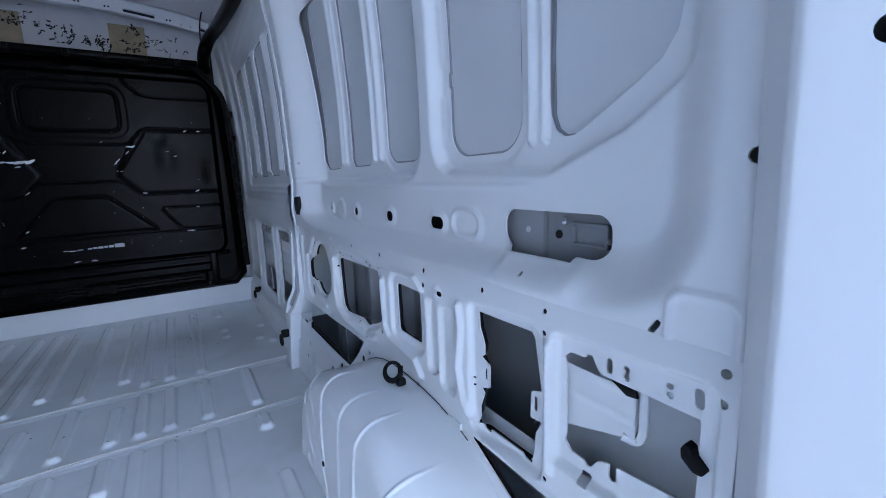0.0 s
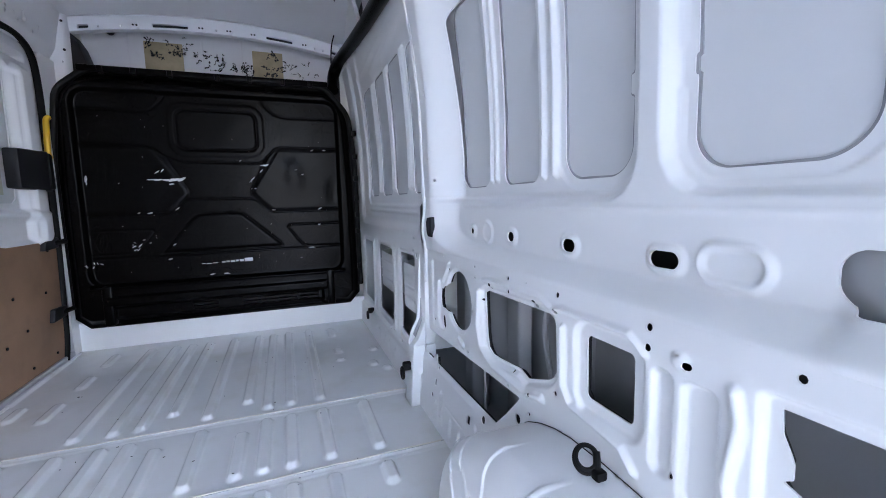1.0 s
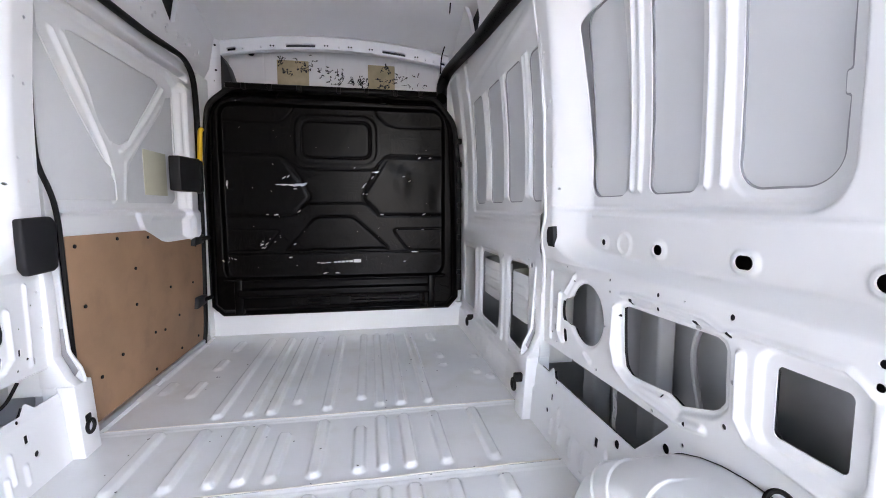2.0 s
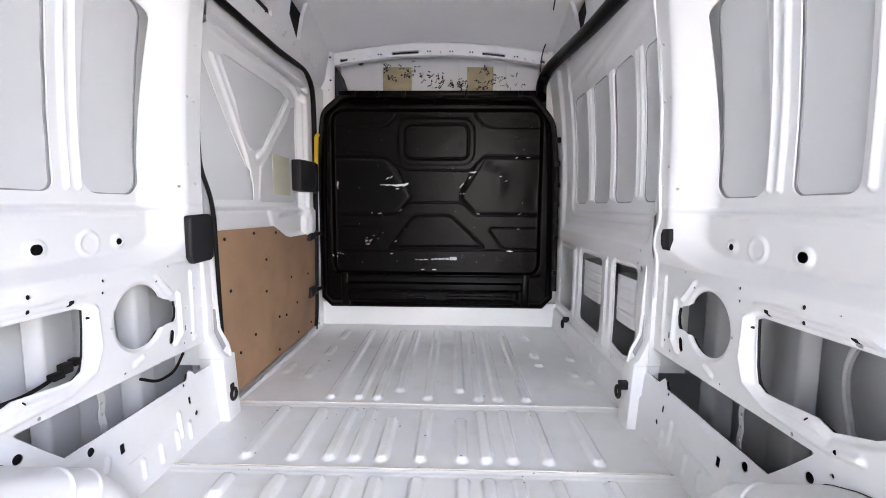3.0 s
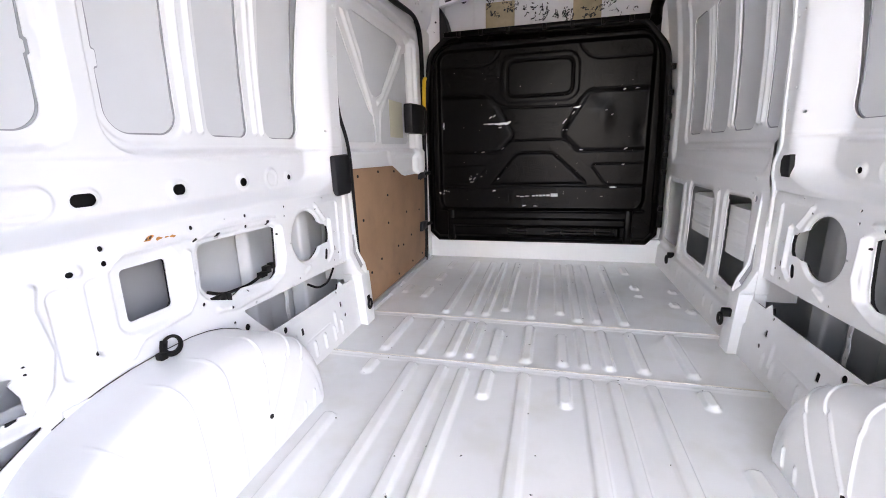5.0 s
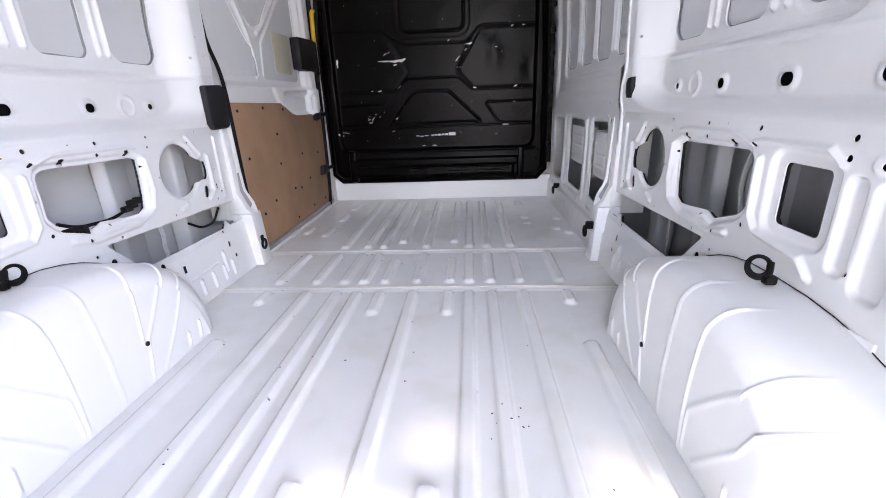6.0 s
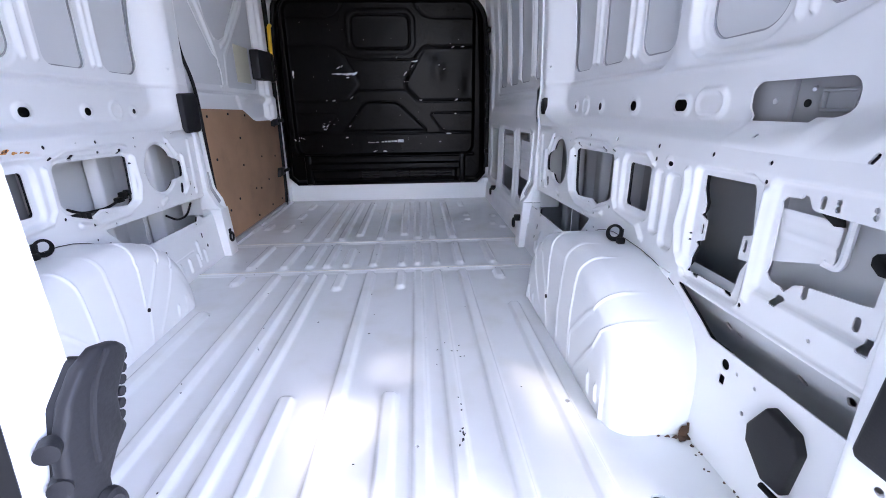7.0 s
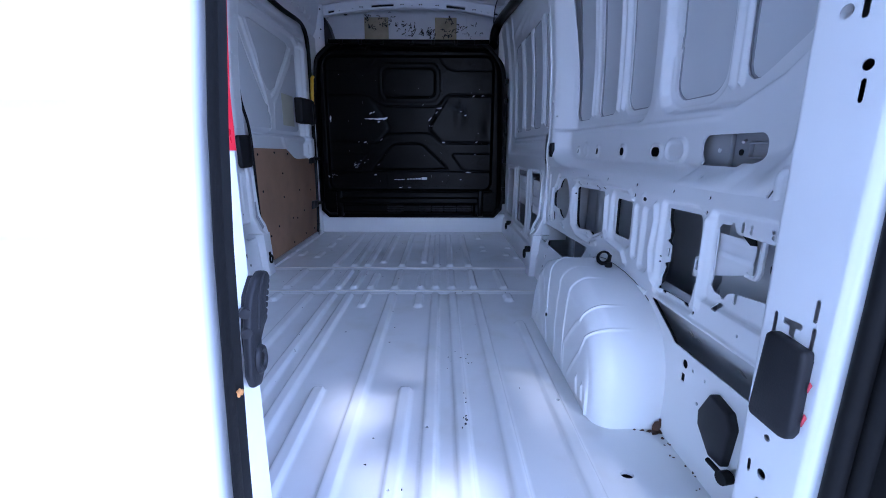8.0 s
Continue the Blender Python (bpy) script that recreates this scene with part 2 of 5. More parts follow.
def splat(points, normal, size, seed, elongate=1.0, rough=0.35):
    """A thin uneven fleck, used for scuffs, glue and dirt."""
    rnd = random.Random(seed)
    bm = bmesh.new()
    q = Vector(normal).to_track_quat("Z", "Y").to_matrix()
    for p, s, turn in points:
        e = elongate
        ring = []
        n = 9
        for k in range(n):
            a = 2 * math.pi * k / n
            rr = s * size * (1 - rough + 2 * rough * rnd.random())
            x, y = math.cos(a) * rr * e, math.sin(a) * rr / math.sqrt(e)
            x, y = x * math.cos(turn) - y * math.sin(turn), x * math.sin(turn) + y * math.cos(turn)
            ring.append((x, y))
        low = [bm.verts.new(Vector(p) + q @ Vector((x, y, 0))) for x, y in ring]
        top = [bm.verts.new(Vector(p) + q @ Vector((x * 0.85, y * 0.85, 0.0012))) for x, y in ring]
        bm.faces.new(top)
        for k in range(n):
            bm.faces.new((low[k], low[(k + 1) % n], top[(k + 1) % n], top[k]))
    return bm


# ---- the van's body: floor, sides, roof ----
def lean(z):
    return 0.03 * (np.maximum(z - 0.85, 0) / 0.5) ** 2


def low_x(y, z):
    sloped = np.interp(z, [0, 0.19, 0.25, 0.3, 0.56, 0.592], [0.732, 0.751, 0.768, 0.774, 0.774, 0.78])
    upright = np.interp(z, [0, 0.3, 0.56, 0.592], [0.762, 0.774, 0.774, 0.78])
    return sloped + (upright - sloped) * smooth((0.87 - y) / 0.2)


BEADS = (-0.395, -0.284, -0.208, -0.004, 0.197, 0.278, 0.387)


def bead(u, v, x, y0, y1, high=0.013):
    """A pressed bead with a long ramp at its rear end and a round front end."""
    across = smooth((0.0215 - np.abs(u - x)) / 0.008)
    ramp = smooth((v - y0 - 0.8 * np.maximum(np.abs(u - x) - 0.007, 0)) / 0.02) * smooth((y1 - v - 0.6 * np.maximum(np.abs(u - x) - 0.008, 0)) / 0.012)
    return high * across * ramp


SHORT_BEADS = ((-0.75, 2.19, 2.36), (-0.75, 2.4, 2.93), (-0.68, 2.25, 2.38), (-0.56, 2.2, 2.37), (-0.553, 2.49, 2.64), (-0.549, 2.75, 2.93), (0.515, 2.485, 2.57), (0.51, 2.765, 2.93), (0.512, 2.375, 2.42), (0.65, 2.255, 2.33), (0.7, 2.185, 2.25), (0.689, 2.455, 2.52))
SEAM_A, SEAM_B = 1.562, 1.967


def floor_height(u, v):
    h = 0.0 * u
    for x in BEADS:
        h = h + bead(u, v, x, 0.14, 1.53) + bead(u, v, x, 1.597, 1.928) + bead(u, v, x, 2.002, 2.94)
    for x in (-0.124, 0.124):
        h = h + bead(u, v, x, 0.14, 0.725) + bead(u, v, x, 1.35, 1.53) + bead(u, v, x, 1.597, 1.865) + bead(u, v, x, 2.074, 2.94)
    for x in (-0.54, 0.536):
        h = h + bead(u, v, x, 0.28, 1.2) + bead(u, v, x, 1.422, 1.53) + bead(u, v, x, 1.597, 1.935)
    for x, y0, y1 in SHORT_BEADS:
        h = h + bead(u, v, x, y0, y1, 0.009)
    for y in (SEAM_A, SEAM_B):
        h = h + 0.003 * raised(np.abs(v - y) - 0.006, 0.006) + 0.002 * raised(np.abs(v - y + 0.007) - 0.016, 0.004)
    h = h + 0.0012 * (noise_grid(u * 3.1, v * 2.3) + 0.5 * noise_grid(u * 9 + 4, v * 7)) + 0.0005 * noise_grid(u * 17, v * 13 + 2)
    return h


def noise_grid(a, b):
    return np.sin(a * 2.1 + 1.3 * np.sin(b * 1.7)) * np.cos(b * 1.9 + 0.8 * np.sin(a * 2.7 + 1)) * 0.5


floor = thing("floor", "ribbed white painted steel load floor with scuffs and dirt", "floor", kind="structure")
for y0, y1, word in ((0.06, SEAM_A - 0.0005, "rear"), (SEAM_A + 0.0005, SEAM_B - 0.0005, "middle"), (SEAM_B + 0.0005, 3.09, "front")):
    holes = lambda u, v: np.minimum.reduce([disc_d(u * 0.75, v, 0.621 * 0.75, 0.391, 0.0105), disc_d(u, v, 0.191, 0.532, 0.0045), disc_d(u, v, -0.269, 0.938, 0.0045), disc_d(u, v, 0.542, 0.646, 0.006), disc_d(u, v, 0.12, 0.337, 0.004)])
    sheet("floor_panel", (-0.79, 0.79), (y0, y1), 0.005, holes, lambda u, v: (u, v, floor_height(u, v)), (0, 0, -0.008), FLOOR_PAINT, floor)
part("subfloor", block(-0.95, 0.95, 0.02, 3.4, -0.12, -0.03, 0.01), DARK, floor)


SEALER = material("cream_seam_sealer", (0.72, 0.68, 0.58), 0.55, vary=0.1, scale=20)
for y in (SEAM_A + 0.003, SEAM_B + 0.001):
    part("seam_sealer", rod([(x, y + 0.0012 * math.sin(x * 23), float(floor_height(np.array(x), np.array(y))) + 0.0005) for x in np.linspace(-0.73, 0.72, 90)], 0.0022, 6), SEALER, floor)


BIG_OPENING = [(1.362, 0.516), (1.344, 0.524), (1.078, 0.53), (1.064, 0.524), (1.058, 0.514), (1.055, 0.42), (1.066, 0.404), (1.08, 0.394), (1.155, 0.367), (1.188, 0.378), (1.283, 0.367), (1.322, 0.365), (1.345, 0.376), (1.354, 0.41), (1.36, 0.467)]
TABBED_OPENING = [(0.656, 0.532), (0.654, 0.506), (0.645, 0.488), (0.641, 0.478), (0.641, 0.459), (0.649, 0.454), (0.628, 0.446), (0.629, 0.403), (0.651, 0.395), (0.643, 0.389), (0.656, 0.358), (0.656, 0.33), (0.531, 0.332), (0.527, 0.346), (0.524, 0.38), (0.513, 0.4), (0.536, 0.397), (0.533, 0.444), (0.513, 0.451), (0.52, 0.494), (0.526, 0.527), (0.532, 0.534)]
REAR_OPENING = [(0.466, 0.512), (0.468, 0.52), (0.461, 0.527), (0.436, 0.528), (0.434, 0.534), (0.427, 0.535), (0.422, 0.525), (0.417, 0.518), (0.41, 0.515), (0.298, 0.513), (0.298, 0.417), (0.318, 0.414), (0.399, 0.405), (0.415, 0.399), (0.427, 0.382), (0.433, 0.384), (0.428, 0.393), (0.441, 0.388), (0.456, 0.389), (0.466, 0.4), (0.463, 0.413)]


def large_openings(u, v):
    """Large openings in the lower side frame; u runs forward, v up."""
    return [
        np.minimum(disc_d(u, v, 1.535, 0.457, 0.0885), poly_d(u, v, [(1.59, 0.49), (1.622, 0.492), (1.626, 0.486), (1.652, 0.478), (1.655, 0.471), (1.672, 0.47), (1.677, 0.44), (1.673, 0.417), (1.665, 0.408), (1.643, 0.41), (1.6, 0.402)], 0.001)),
        line_d(u, v, 1.654, 0.372, 1.65, 0.352, 0.0115),
        poly_d(u, v, BIG_OPENING, 0.002),
        box_d(u, v, 0.857, 0.964, 0.409, 0.523, 0.01),
        poly_d(u, v, TABBED_OPENING, 0.0015),
        poly_d(u, v, REAR_OPENING, 0.0015),
        poly_d(u, v, [(1.815, 0.29), (1.18, 0.31), (1.262, 0.215), (1.68, 0.212), (1.7, 0.232), (1.71, 0.236), (1.73, 0.214), (1.815, 0.214)], 0.003),
        poly_d(u, v, [(0.665, 0.297), (0.262, 0.3), (0.262, 0.24), (0.54, 0.236), (0.562, 0.248)], 0.003),
        box_d(u, v, 0.636, 0.6425, 0.415, 0.437, 0.001), box_d(u, v, 0.5195, 0.5265, 0.415, 0.438, 0.001),
    ]


def wall_holes(u, v):
    """All openings in the lower side frame."""
    hs = large_openings(u, v)
    for cu, cv, r in ((1.659, 0.58, 0.004), (1.6, 0.544, 0.004), (1.653, 0.517, 0.004), (1.42, 0.578, 0.005), (1.413, 0.549, 0.005), (1.234, 0.577, 0.006), (1.228, 0.547, 0.006), (1.157, 0.58, 0.003), (1.045, 0.577, 0.0065), (1.043, 0.547, 0.0065),
                      (1.031, 0.467, 0.005), (1.044, 0.381, 0.006), (1.128, 0.342, 0.0055), (1.23, 0.319, 0.005), (1.209, 0.362, 0.004), (1.431, 0.453, 0.004), (1.713, 0.322, 0.005), (1.464, 0.321, 0.0045), (1.76, 0.391, 0.005), (1.747, 0.345, 0.005), (1.776, 0.49, 0.004), (1.799, 0.523, 0.004), (1.805, 0.417, 0.004),
                      (1.728, 0.435, 0.004), (1.373, 0.496, 0.004), (1.665, 0.2, 0.006), (1.702, 0.092, 0.0095), (1.32, 0.19, 0.0115), (1.177, 0.262, 0.0115), (1.136, 0.293, 0.005), (1.6, 0.3, 0.004),
                      (0.827, 0.576, 0.0065), (0.826, 0.547, 0.0065), (0.761, 0.543, 0.0065), (0.781, 0.38, 0.006), (0.637, 0.576, 0.0055), (0.499, 0.576, 0.0048), (0.497, 0.546, 0.0048), (0.274, 0.575, 0.0055), (0.274, 0.546, 0.0055), (0.494, 0.326, 0.005),
                      (0.488, 0.206, 0.0115), (0.457, 0.206, 0.004), (0.415, 0.206, 0.004), (0.426, 0.147, 0.005), (0.67, 0.409, 0.003), (0.67, 0.395, 0.003), (0.379, 0.536, 0.005), (0.379, 0.526, 0.005), (0.329, 0.537, 0.0045), (0.328, 0.527, 0.0045), (0.355, 0.335, 0.004)):
        hs.append(disc_d(u, v, cu, cv, r * 0.9))
    for cu, cv, a, b in ((1.328, 0.541, 0.008, 0.008), (1.125, 0.542, 0.008, 0.008), (1.767, 0.331, 0.0055, 0.01), (1.678, 0.146, 0.0065, 0.0115), (1.405, 0.147, 0.008, 0.013), (0.488, 0.174, 0.007, 0.0095), (0.43, 0.364, 0.008, 0.0085), (0.285, 0.365, 0.009, 0.01), (1.722, 0.37, 0.0045, 0.01)):
        hs.append(box_d(u, v, cu - a, cu + a, cv - b, cv + b, 0.002))
    for u0, v0, u1, v1, r in ((1.278, 0.372, 1.265, 0.371, 0.0035), (0.643, 0.327, 0.631, 0.325, 0.0035), (0.545, 0.329, 0.533, 0.327, 0.0035), (0.446, 0.39, 0.434, 0.39, 0.0035), (0.402, 0.537, 0.402, 0.526, 0.0046), (0.3, 0.542, 0.299, 0.53, 0.005), (0.393, 0.4, 0.393, 0.388, 0.0052), (0.31, 0.392, 0.31, 0.38, 0.005)):
        hs.append(line_d(u, v, u0, v0, u1, v1, r))
    return np.minimum.reduce(hs)


def wall_relief(u, v):
    h = 0.0 * u
    # dished rims round the openings
    h = h - 0.010 * raised(box_d(u, v, 0.857, 0.964, 0.409, 0.523, 0.009) - 0.024, 0.01)
    h = h - 0.007 * raised(disc_d(u, v, 1.535, 0.457, 0.0885) - 0.007, 0.009)
    h = h - 0.010 * raised(poly_d(u, v, BIG_OPENING, 0.014), 0.009)
    h = h - 0.012 * raised(poly_d(u, v, [(0.662, 0.536), (0.53, 0.54), (0.512, 0.53), (0.515, 0.33), (0.66, 0.325)], 0.012), 0.009)
    h = h - 0.012 * raised(poly_d(u, v, [(0.47, 0.54), (0.29, 0.545), (0.29, 0.376), (0.47, 0.376)], 0.012), 0.009)
    # two tall dished panels beside the square opening
    h = h - 0.011 * raised(box_d(u, v, 0.785, 0.816, 0.37, 0.522, 0.012), 0.009)
    h = h - 0.011 * raised(box_d(u, v, 0.72, 0.768, 0.35, 0.521, 0.016), 0.009)
    # proud ridges that wander between the openings
    h = h + 0.010 * raised(path_d(u, v, [(1.385, 0.515), (1.392, 0.42), (1.37, 0.365), (1.3, 0.338), (1.22, 0.338), (1.15, 0.336), (1.09, 0.35)], 0.007), 0.011)
    h = h + 0.009 * raised(path_d(u, v, [(1.36, 0.552), (1.31, 0.56), (1.1, 0.562), (1.055, 0.548), (1.02, 0.556), (0.86, 0.556), (0.83, 0.535)], 0.004), 0.01)
    h = h + 0.010 * raised(path_d(u, v, [(1.02, 0.52), (1.018, 0.41), (0.995, 0.382), (0.87, 0.37), (0.845, 0.345)], 0.006), 0.011)
    h = h + 0.010 * raised(path_d(u, v, [(1.69, 0.49), (1.695, 0.36), (1.665, 0.335)], 0.006), 0.011) + 0.009 * raised(path_d(u, v, [(1.655, 0.5), (1.62, 0.535), (1.6, 0.56)], 0.006), 0.01)
    h = h + 0.008 * raised(line_d(u, v, 1.757, 0.322, 1.757, 0.549, 0.004), 0.01)
    h = h + 0.010 * raised(path_d(u, v, [(0.7, 0.535), (0.692, 0.5), (0.705, 0.42), (0.69, 0.36), (0.66, 0.325)], 0.006), 0.012)
    h = h + 0.008 * raised(line_d(u, v, 0.488, 0.53, 0.486, 0.345, 0.006), 0.012)
    h = h + 0.007 * raised(line_d(u, v, 1.53, 0.34, 1.5, 0.33, 0.008), 0.01) + 0.006 * raised(disc_d(u, v, 0.771, 0.545, 0.012), 0.01)
    # seam line and short pressed bars on the sill skirt
    h = h - 0.004 * raised(line_d(u, v, 1.58, 0.105, 1.42, 0.1, 0.001), 0.006)
    for y in (1.2, 1.27, 1.36, 1.46, 1.53, 1.6, 1.66):
        h = h + 0.007 * raised(line_d(u, v, y, 0.035, y, 0.08, 0.006), 0.01)
    h = h + 0.007 * raised(line_d(u, v, 1.62, 0.06, 1.62, 0.13, 0.006), 0.01) + 0.006 * raised(line_d(u, v, 1.35, 0.12, 1.36, 0.145, 0.006), 0.01)
    h = h + 0.004 * raised(np.abs(v - 0.306) - 0.004, 0.006) * (u < 0.64)
    h = h + 0.0015 * noise_grid(u * 6, v * 8)
    return h


def frame_x(v):
    """Plane of the window frames in the upper side panel."""
    return 0.858 - lean(v)


def upper_x(u, v):
    near = np.where(u > 1.523, 1.523 + (u - 1.523) * 0.36, u)
    d = np.maximum(box_d(u, v, 0.293, 2.3, 0.594, 2.4, 0.13), box_d(near, v, 0.15, 1.609, 0.594, 2.4, 0.09))
    flush = 0.78 - 0.015 * smooth((u - 1.5) / 0.25)
    t = smooth(-d / (0.042 + 0.035 * smooth((0.55 - u) / 0.15)))
    h = 0.0 * u
    # two pressed fields round the openings, with the broad post between them left standing
    fore = box_d(u, v, 0.925, 1.87, 0.757, 2.4, 0.07)
    aft = poly_d(u, v, [(0.787, 0.769), (0.555, 0.767), (0.435, 0.815), (0.35, 0.875), (0.338, 0.97), (0.338, 2.0), (0.868, 2.0), (0.868, 0.855), (0.862, 0.818), (0.847, 0.79), (0.822, 0.775)], 0.004)
    h = h - (0.024 * raised(fore, 0.013) + 0.024 * raised(aft, 0.016)) * t
    h = h + 0.006 * raised(np.abs(v - 0.742) - 0.002, 0.016) * smooth((u - 0.57) / 0.05) * (u < 1.62)
    for a, b, z, top, r in OPENINGS[2:]:
        lip = np.minimum(box_d(u, v, a, b, z, top, r), box_d(u, v, b - 0.02 if b < 0.9 else a - 0.012, b + 0.008 if b < 0.9 else a + 0.02, 0.925, 0.97, 0.006))
        h = h - 0.004 * raised(lip - 0.018, 0.006)
    for y, r in ((1.46, 0.0085), (1.428, 0.0085), (1.207, 0.0105), (1.166, 0.0105), (0.604, 0.0115), (0.576, 0.0085)):
        h = h + 0.011 * raised(line_d(u, v, y, 0.812, y, 2.2, r * 0.55), r * 1.1)
    h = h - 0.003 * raised(np.abs(fore + 0.012) - 0.001, 0.006) * (v < 0.85)
    for cu, cv, w, r in BAND_SLOTS:
        h = h + 0.006 * raised(line_d(u, v, cu - w, cv, cu + w + 1e-4, cv, r + 0.009), 0.007)
    h = h + 0.005 * (raised(disc_d(u, v, 1.45, 0.668, 0.032), 0.008) - 0.8 * raised(disc_d(u, v, 1.45, 0.668, 0.023), 0.008))
    h = h + 0.008 * (raised(box_d(u, v, 0.703, 0.803, 0.64, 0.7, 0.03), 0.008) - 0.8 * raised(box_d(u, v, 0.713, 0.793, 0.65, 0.69, 0.02), 0.008))
    h = h + 0.018 * raised(box_d(u, v, 0.452, 0.63, 0.608, 0.645, 0.02), 0.04)
    h = h + 0.005 * (raised(box_d(u, v, 0.263, 0.335, 0.57, 0.645, 0.02), 0.006) - raised(box_d(u, v, 0.269, 0.329, 0.576, 0.639, 0.016), 0.006))
    h = h + 0.0012 * noise_grid(u * 4, v * 5)
    return flush + t * (0.834 - flush) - h - lean(v)


OPENINGS = ((1.472, 1.661, 0.796, 1.35, 0.045), (1.23, 1.394, 0.797, 1.45, 0.03), (0.953, 1.138, 0.797, 1.55, 0.055), (0.632, 0.838, 0.797, 1.55, 0.055))
BAND_SLOTS = ((1.543, 0.666, 0.003, 0.0088), (1.313, 0.666, 0.004, 0.0122), (1.081, 0.666, 0.007, 0.013), (0.854, 0.666, 0.013, 0.013))


def pane_edges(u, v):
    """The glued panes' openings in the upper side panel."""
    hs = [box_d(u - np.maximum(v - 0.9, 0) * (0.06 if a > 1.44 else 0.0), v, a, b, z, top, r) for a, b, z, top, r in OPENINGS]
    hs[2] = np.maximum(hs[2], -box_d(u, v, 0.935, 0.961, 0.932, 0.965, 0.003))
    hs[3] = np.minimum(hs[3], box_d(u, v, 0.76, 0.843, 0.932, 0.962, 0.003))
    hs.append(poly_d(u, v, [(0.566, 0.87), (0.565, 0.845), (0.556, 0.825), (0.541, 0.815), (0.524, 0.815), (0.508, 0.822), (0.433, 0.866), (0.402, 0.887), (0.385, 0.912), (0.378, 0.95), (0.378, 1.55), (0.566, 1.55)], 0.003))
    return np.minimum.reduce(hs)


def upper_solid(u, v):
    hs = [pane_edges(u, v)]
    for cu, cv, w, r in BAND_SLOTS:
        hs.append(line_d(u, v, cu - w, cv, cu + w + 1e-4, cv, r))
    slot = box_d(u, v, 0.438, 0.643, 0.646, 0.705, 0.024)
    hs.append(np.minimum(slot, box_d(u, v, 0.49, 0.623, 0.638, 0.67, 0.004)))
    hs.append(line_d(u, v, 0.35, 0.593, 0.343, 0.604, 0.0036))
    hs += [disc_d(u, v, y, z, 0.0048) for y, z in ((1.765, 1.11), (1.798, 1.1), (1.766, 0.897), (1.795, 0.837), (1.734, 0.826), (1.8, 1.275))]
    hs += [disc_d(u, v, 0.267, 0.77, 0.0072), disc_d(u, v, 0.563, 0.614, 0.004)]
    return np.minimum.reduce(hs)


FRONT_OPENINGS = ((2.775, 3.03), (2.315, 2.617), (1.95, 2.165))


def front_x(u, v):
    """Wall between the middle pillar and the bulkhead."""
    d = box_d(u, v, 1.82, 3.0, 0.63, 2.2, 0.06)
    t = smooth(-d / 0.05)
    base = np.interp(v, [0, 0.118, 0.13, 0.2, 0.3, 0.56, 0.63], [0.73, 0.738, 0.75, 0.755, 0.758, 0.758, 0.748])
    h = 0.0 * u
    h = h - 0.01 * raised(box_d(u, v, 1.77, 2.83, 0.744, 2.0, 0.05), 0.014)
    for y in (2.556, 2.522, 2.264, 2.23, 2.006, 1.972):
        h = h + 0.011 * raised(line_d(u, v, y, 0.812, y, 1.33, 0.006), 0.012)
    h = h + 0.006 * raised(box_d(u, v, 1.82, 2.8, 0.71, 0.72, 0.004), 0.012)
    for y0, y1 in FRONT_OPENINGS:
        h = h - 0.008 * raised(box_d(u, v, y0 - 0.016, y1 + 0.016, 0.165, 0.555, 0.04), 0.01)
    for y in (2.695, 2.235):
        h = h + 0.009 * raised(line_d(u, v, y, 0.17, y, 0.54, 0.007), 0.012)
    for y in (2.02, 2.1, 2.2, 2.32, 2.4, 2.52, 2.62, 2.75):
        h = h + 0.006 * raised(line_d(u, v, y, 0.05, y, 0.085, 0.006), 0.009)
    # folds that run up to the roof rail
    for y0, z0, y1, z1 in ((1.86, 1.47, 2.55, 1.4), (1.9, 1.45, 2.3, 1.39), (1.85, 1.5, 2.85, 1.43)):
        h = h + 0.006 * raised(line_d(u, v, y0, z0, y1, z1, 0.012), 0.05)
    return base + t * (0.764 - base) - h - lean(v)


def front_pane_edges(u, v):
    return np.minimum.reduce([box_d(u, v, a, b, 0.787, top, r) for a, b, top, r in ((2.585, 2.79, 1.345, 0.05), (2.292, 2.492, 1.34, 0.035), (2.035, 2.224, 1.335, 0.035), (1.82, 1.952, 1.32, 0.035))])


def front_solid(u, v):
    hs = [
        front_pane_edges(u, v),
        box_d(u, v, 2.775, 3.03, 0.175, 0.528, 0.02),
        box_d(u, v, 2.315, 2.617, 0.187, 0.537, 0.035),
        poly_d(u, v, [(2.158, 0.532), (1.958, 0.536), (1.955, 0.3), (1.972, 0.21), (2.05, 0.196), (2.155, 0.208)], 0.008),
    ]
    for cu, cv, r in ((2.27, 0.16, 0.005), (2.66, 0.165, 0.005), (2.19, 0.36, 0.004), (1.93, 0.57, 0.006), (2.12, 0.565, 0.004), (2.42, 0.56, 0.004), (2.7, 0.55, 0.005), (2.24, 0.555, 0.005), (1.9, 0.62, 0.006), (1.905, 0.552, 0.012), (2.0, 0.595, 0.004), (2.34, 0.148, 0.007), (2.13, 0.15, 0.007), (2.55, 0.09, 0.007), (2.62, 0.16, 0.005)):
        hs.append(disc_d(u, v, cu, cv, r))
    return np.minimum.reduce(hs)


def rear_pillar_place(s):
    def place(u, v):
        tilt = 0.02 * (v - 0.5)
        y = np.interp(u, [-0.18, -0.03, -0.01, 0.0, 0.115, 0.125, 0.21, 0.26], [0.082, 0.095, 0.101, 0.111, 0.212, 0.218, 0.26, 0.275]) + tilt * np.clip(u / 0.115, 0, 1)
        x = np.interp(u, [-0.18, -0.03, -0.01, 0.0, 0.115, 0.125, 0.21, 0.26], [0.89, 0.725, 0.71, 0.704, 0.7, 0.703, 0.772, 0.78])
        return s * (x - lean(v)), y, v
    return place


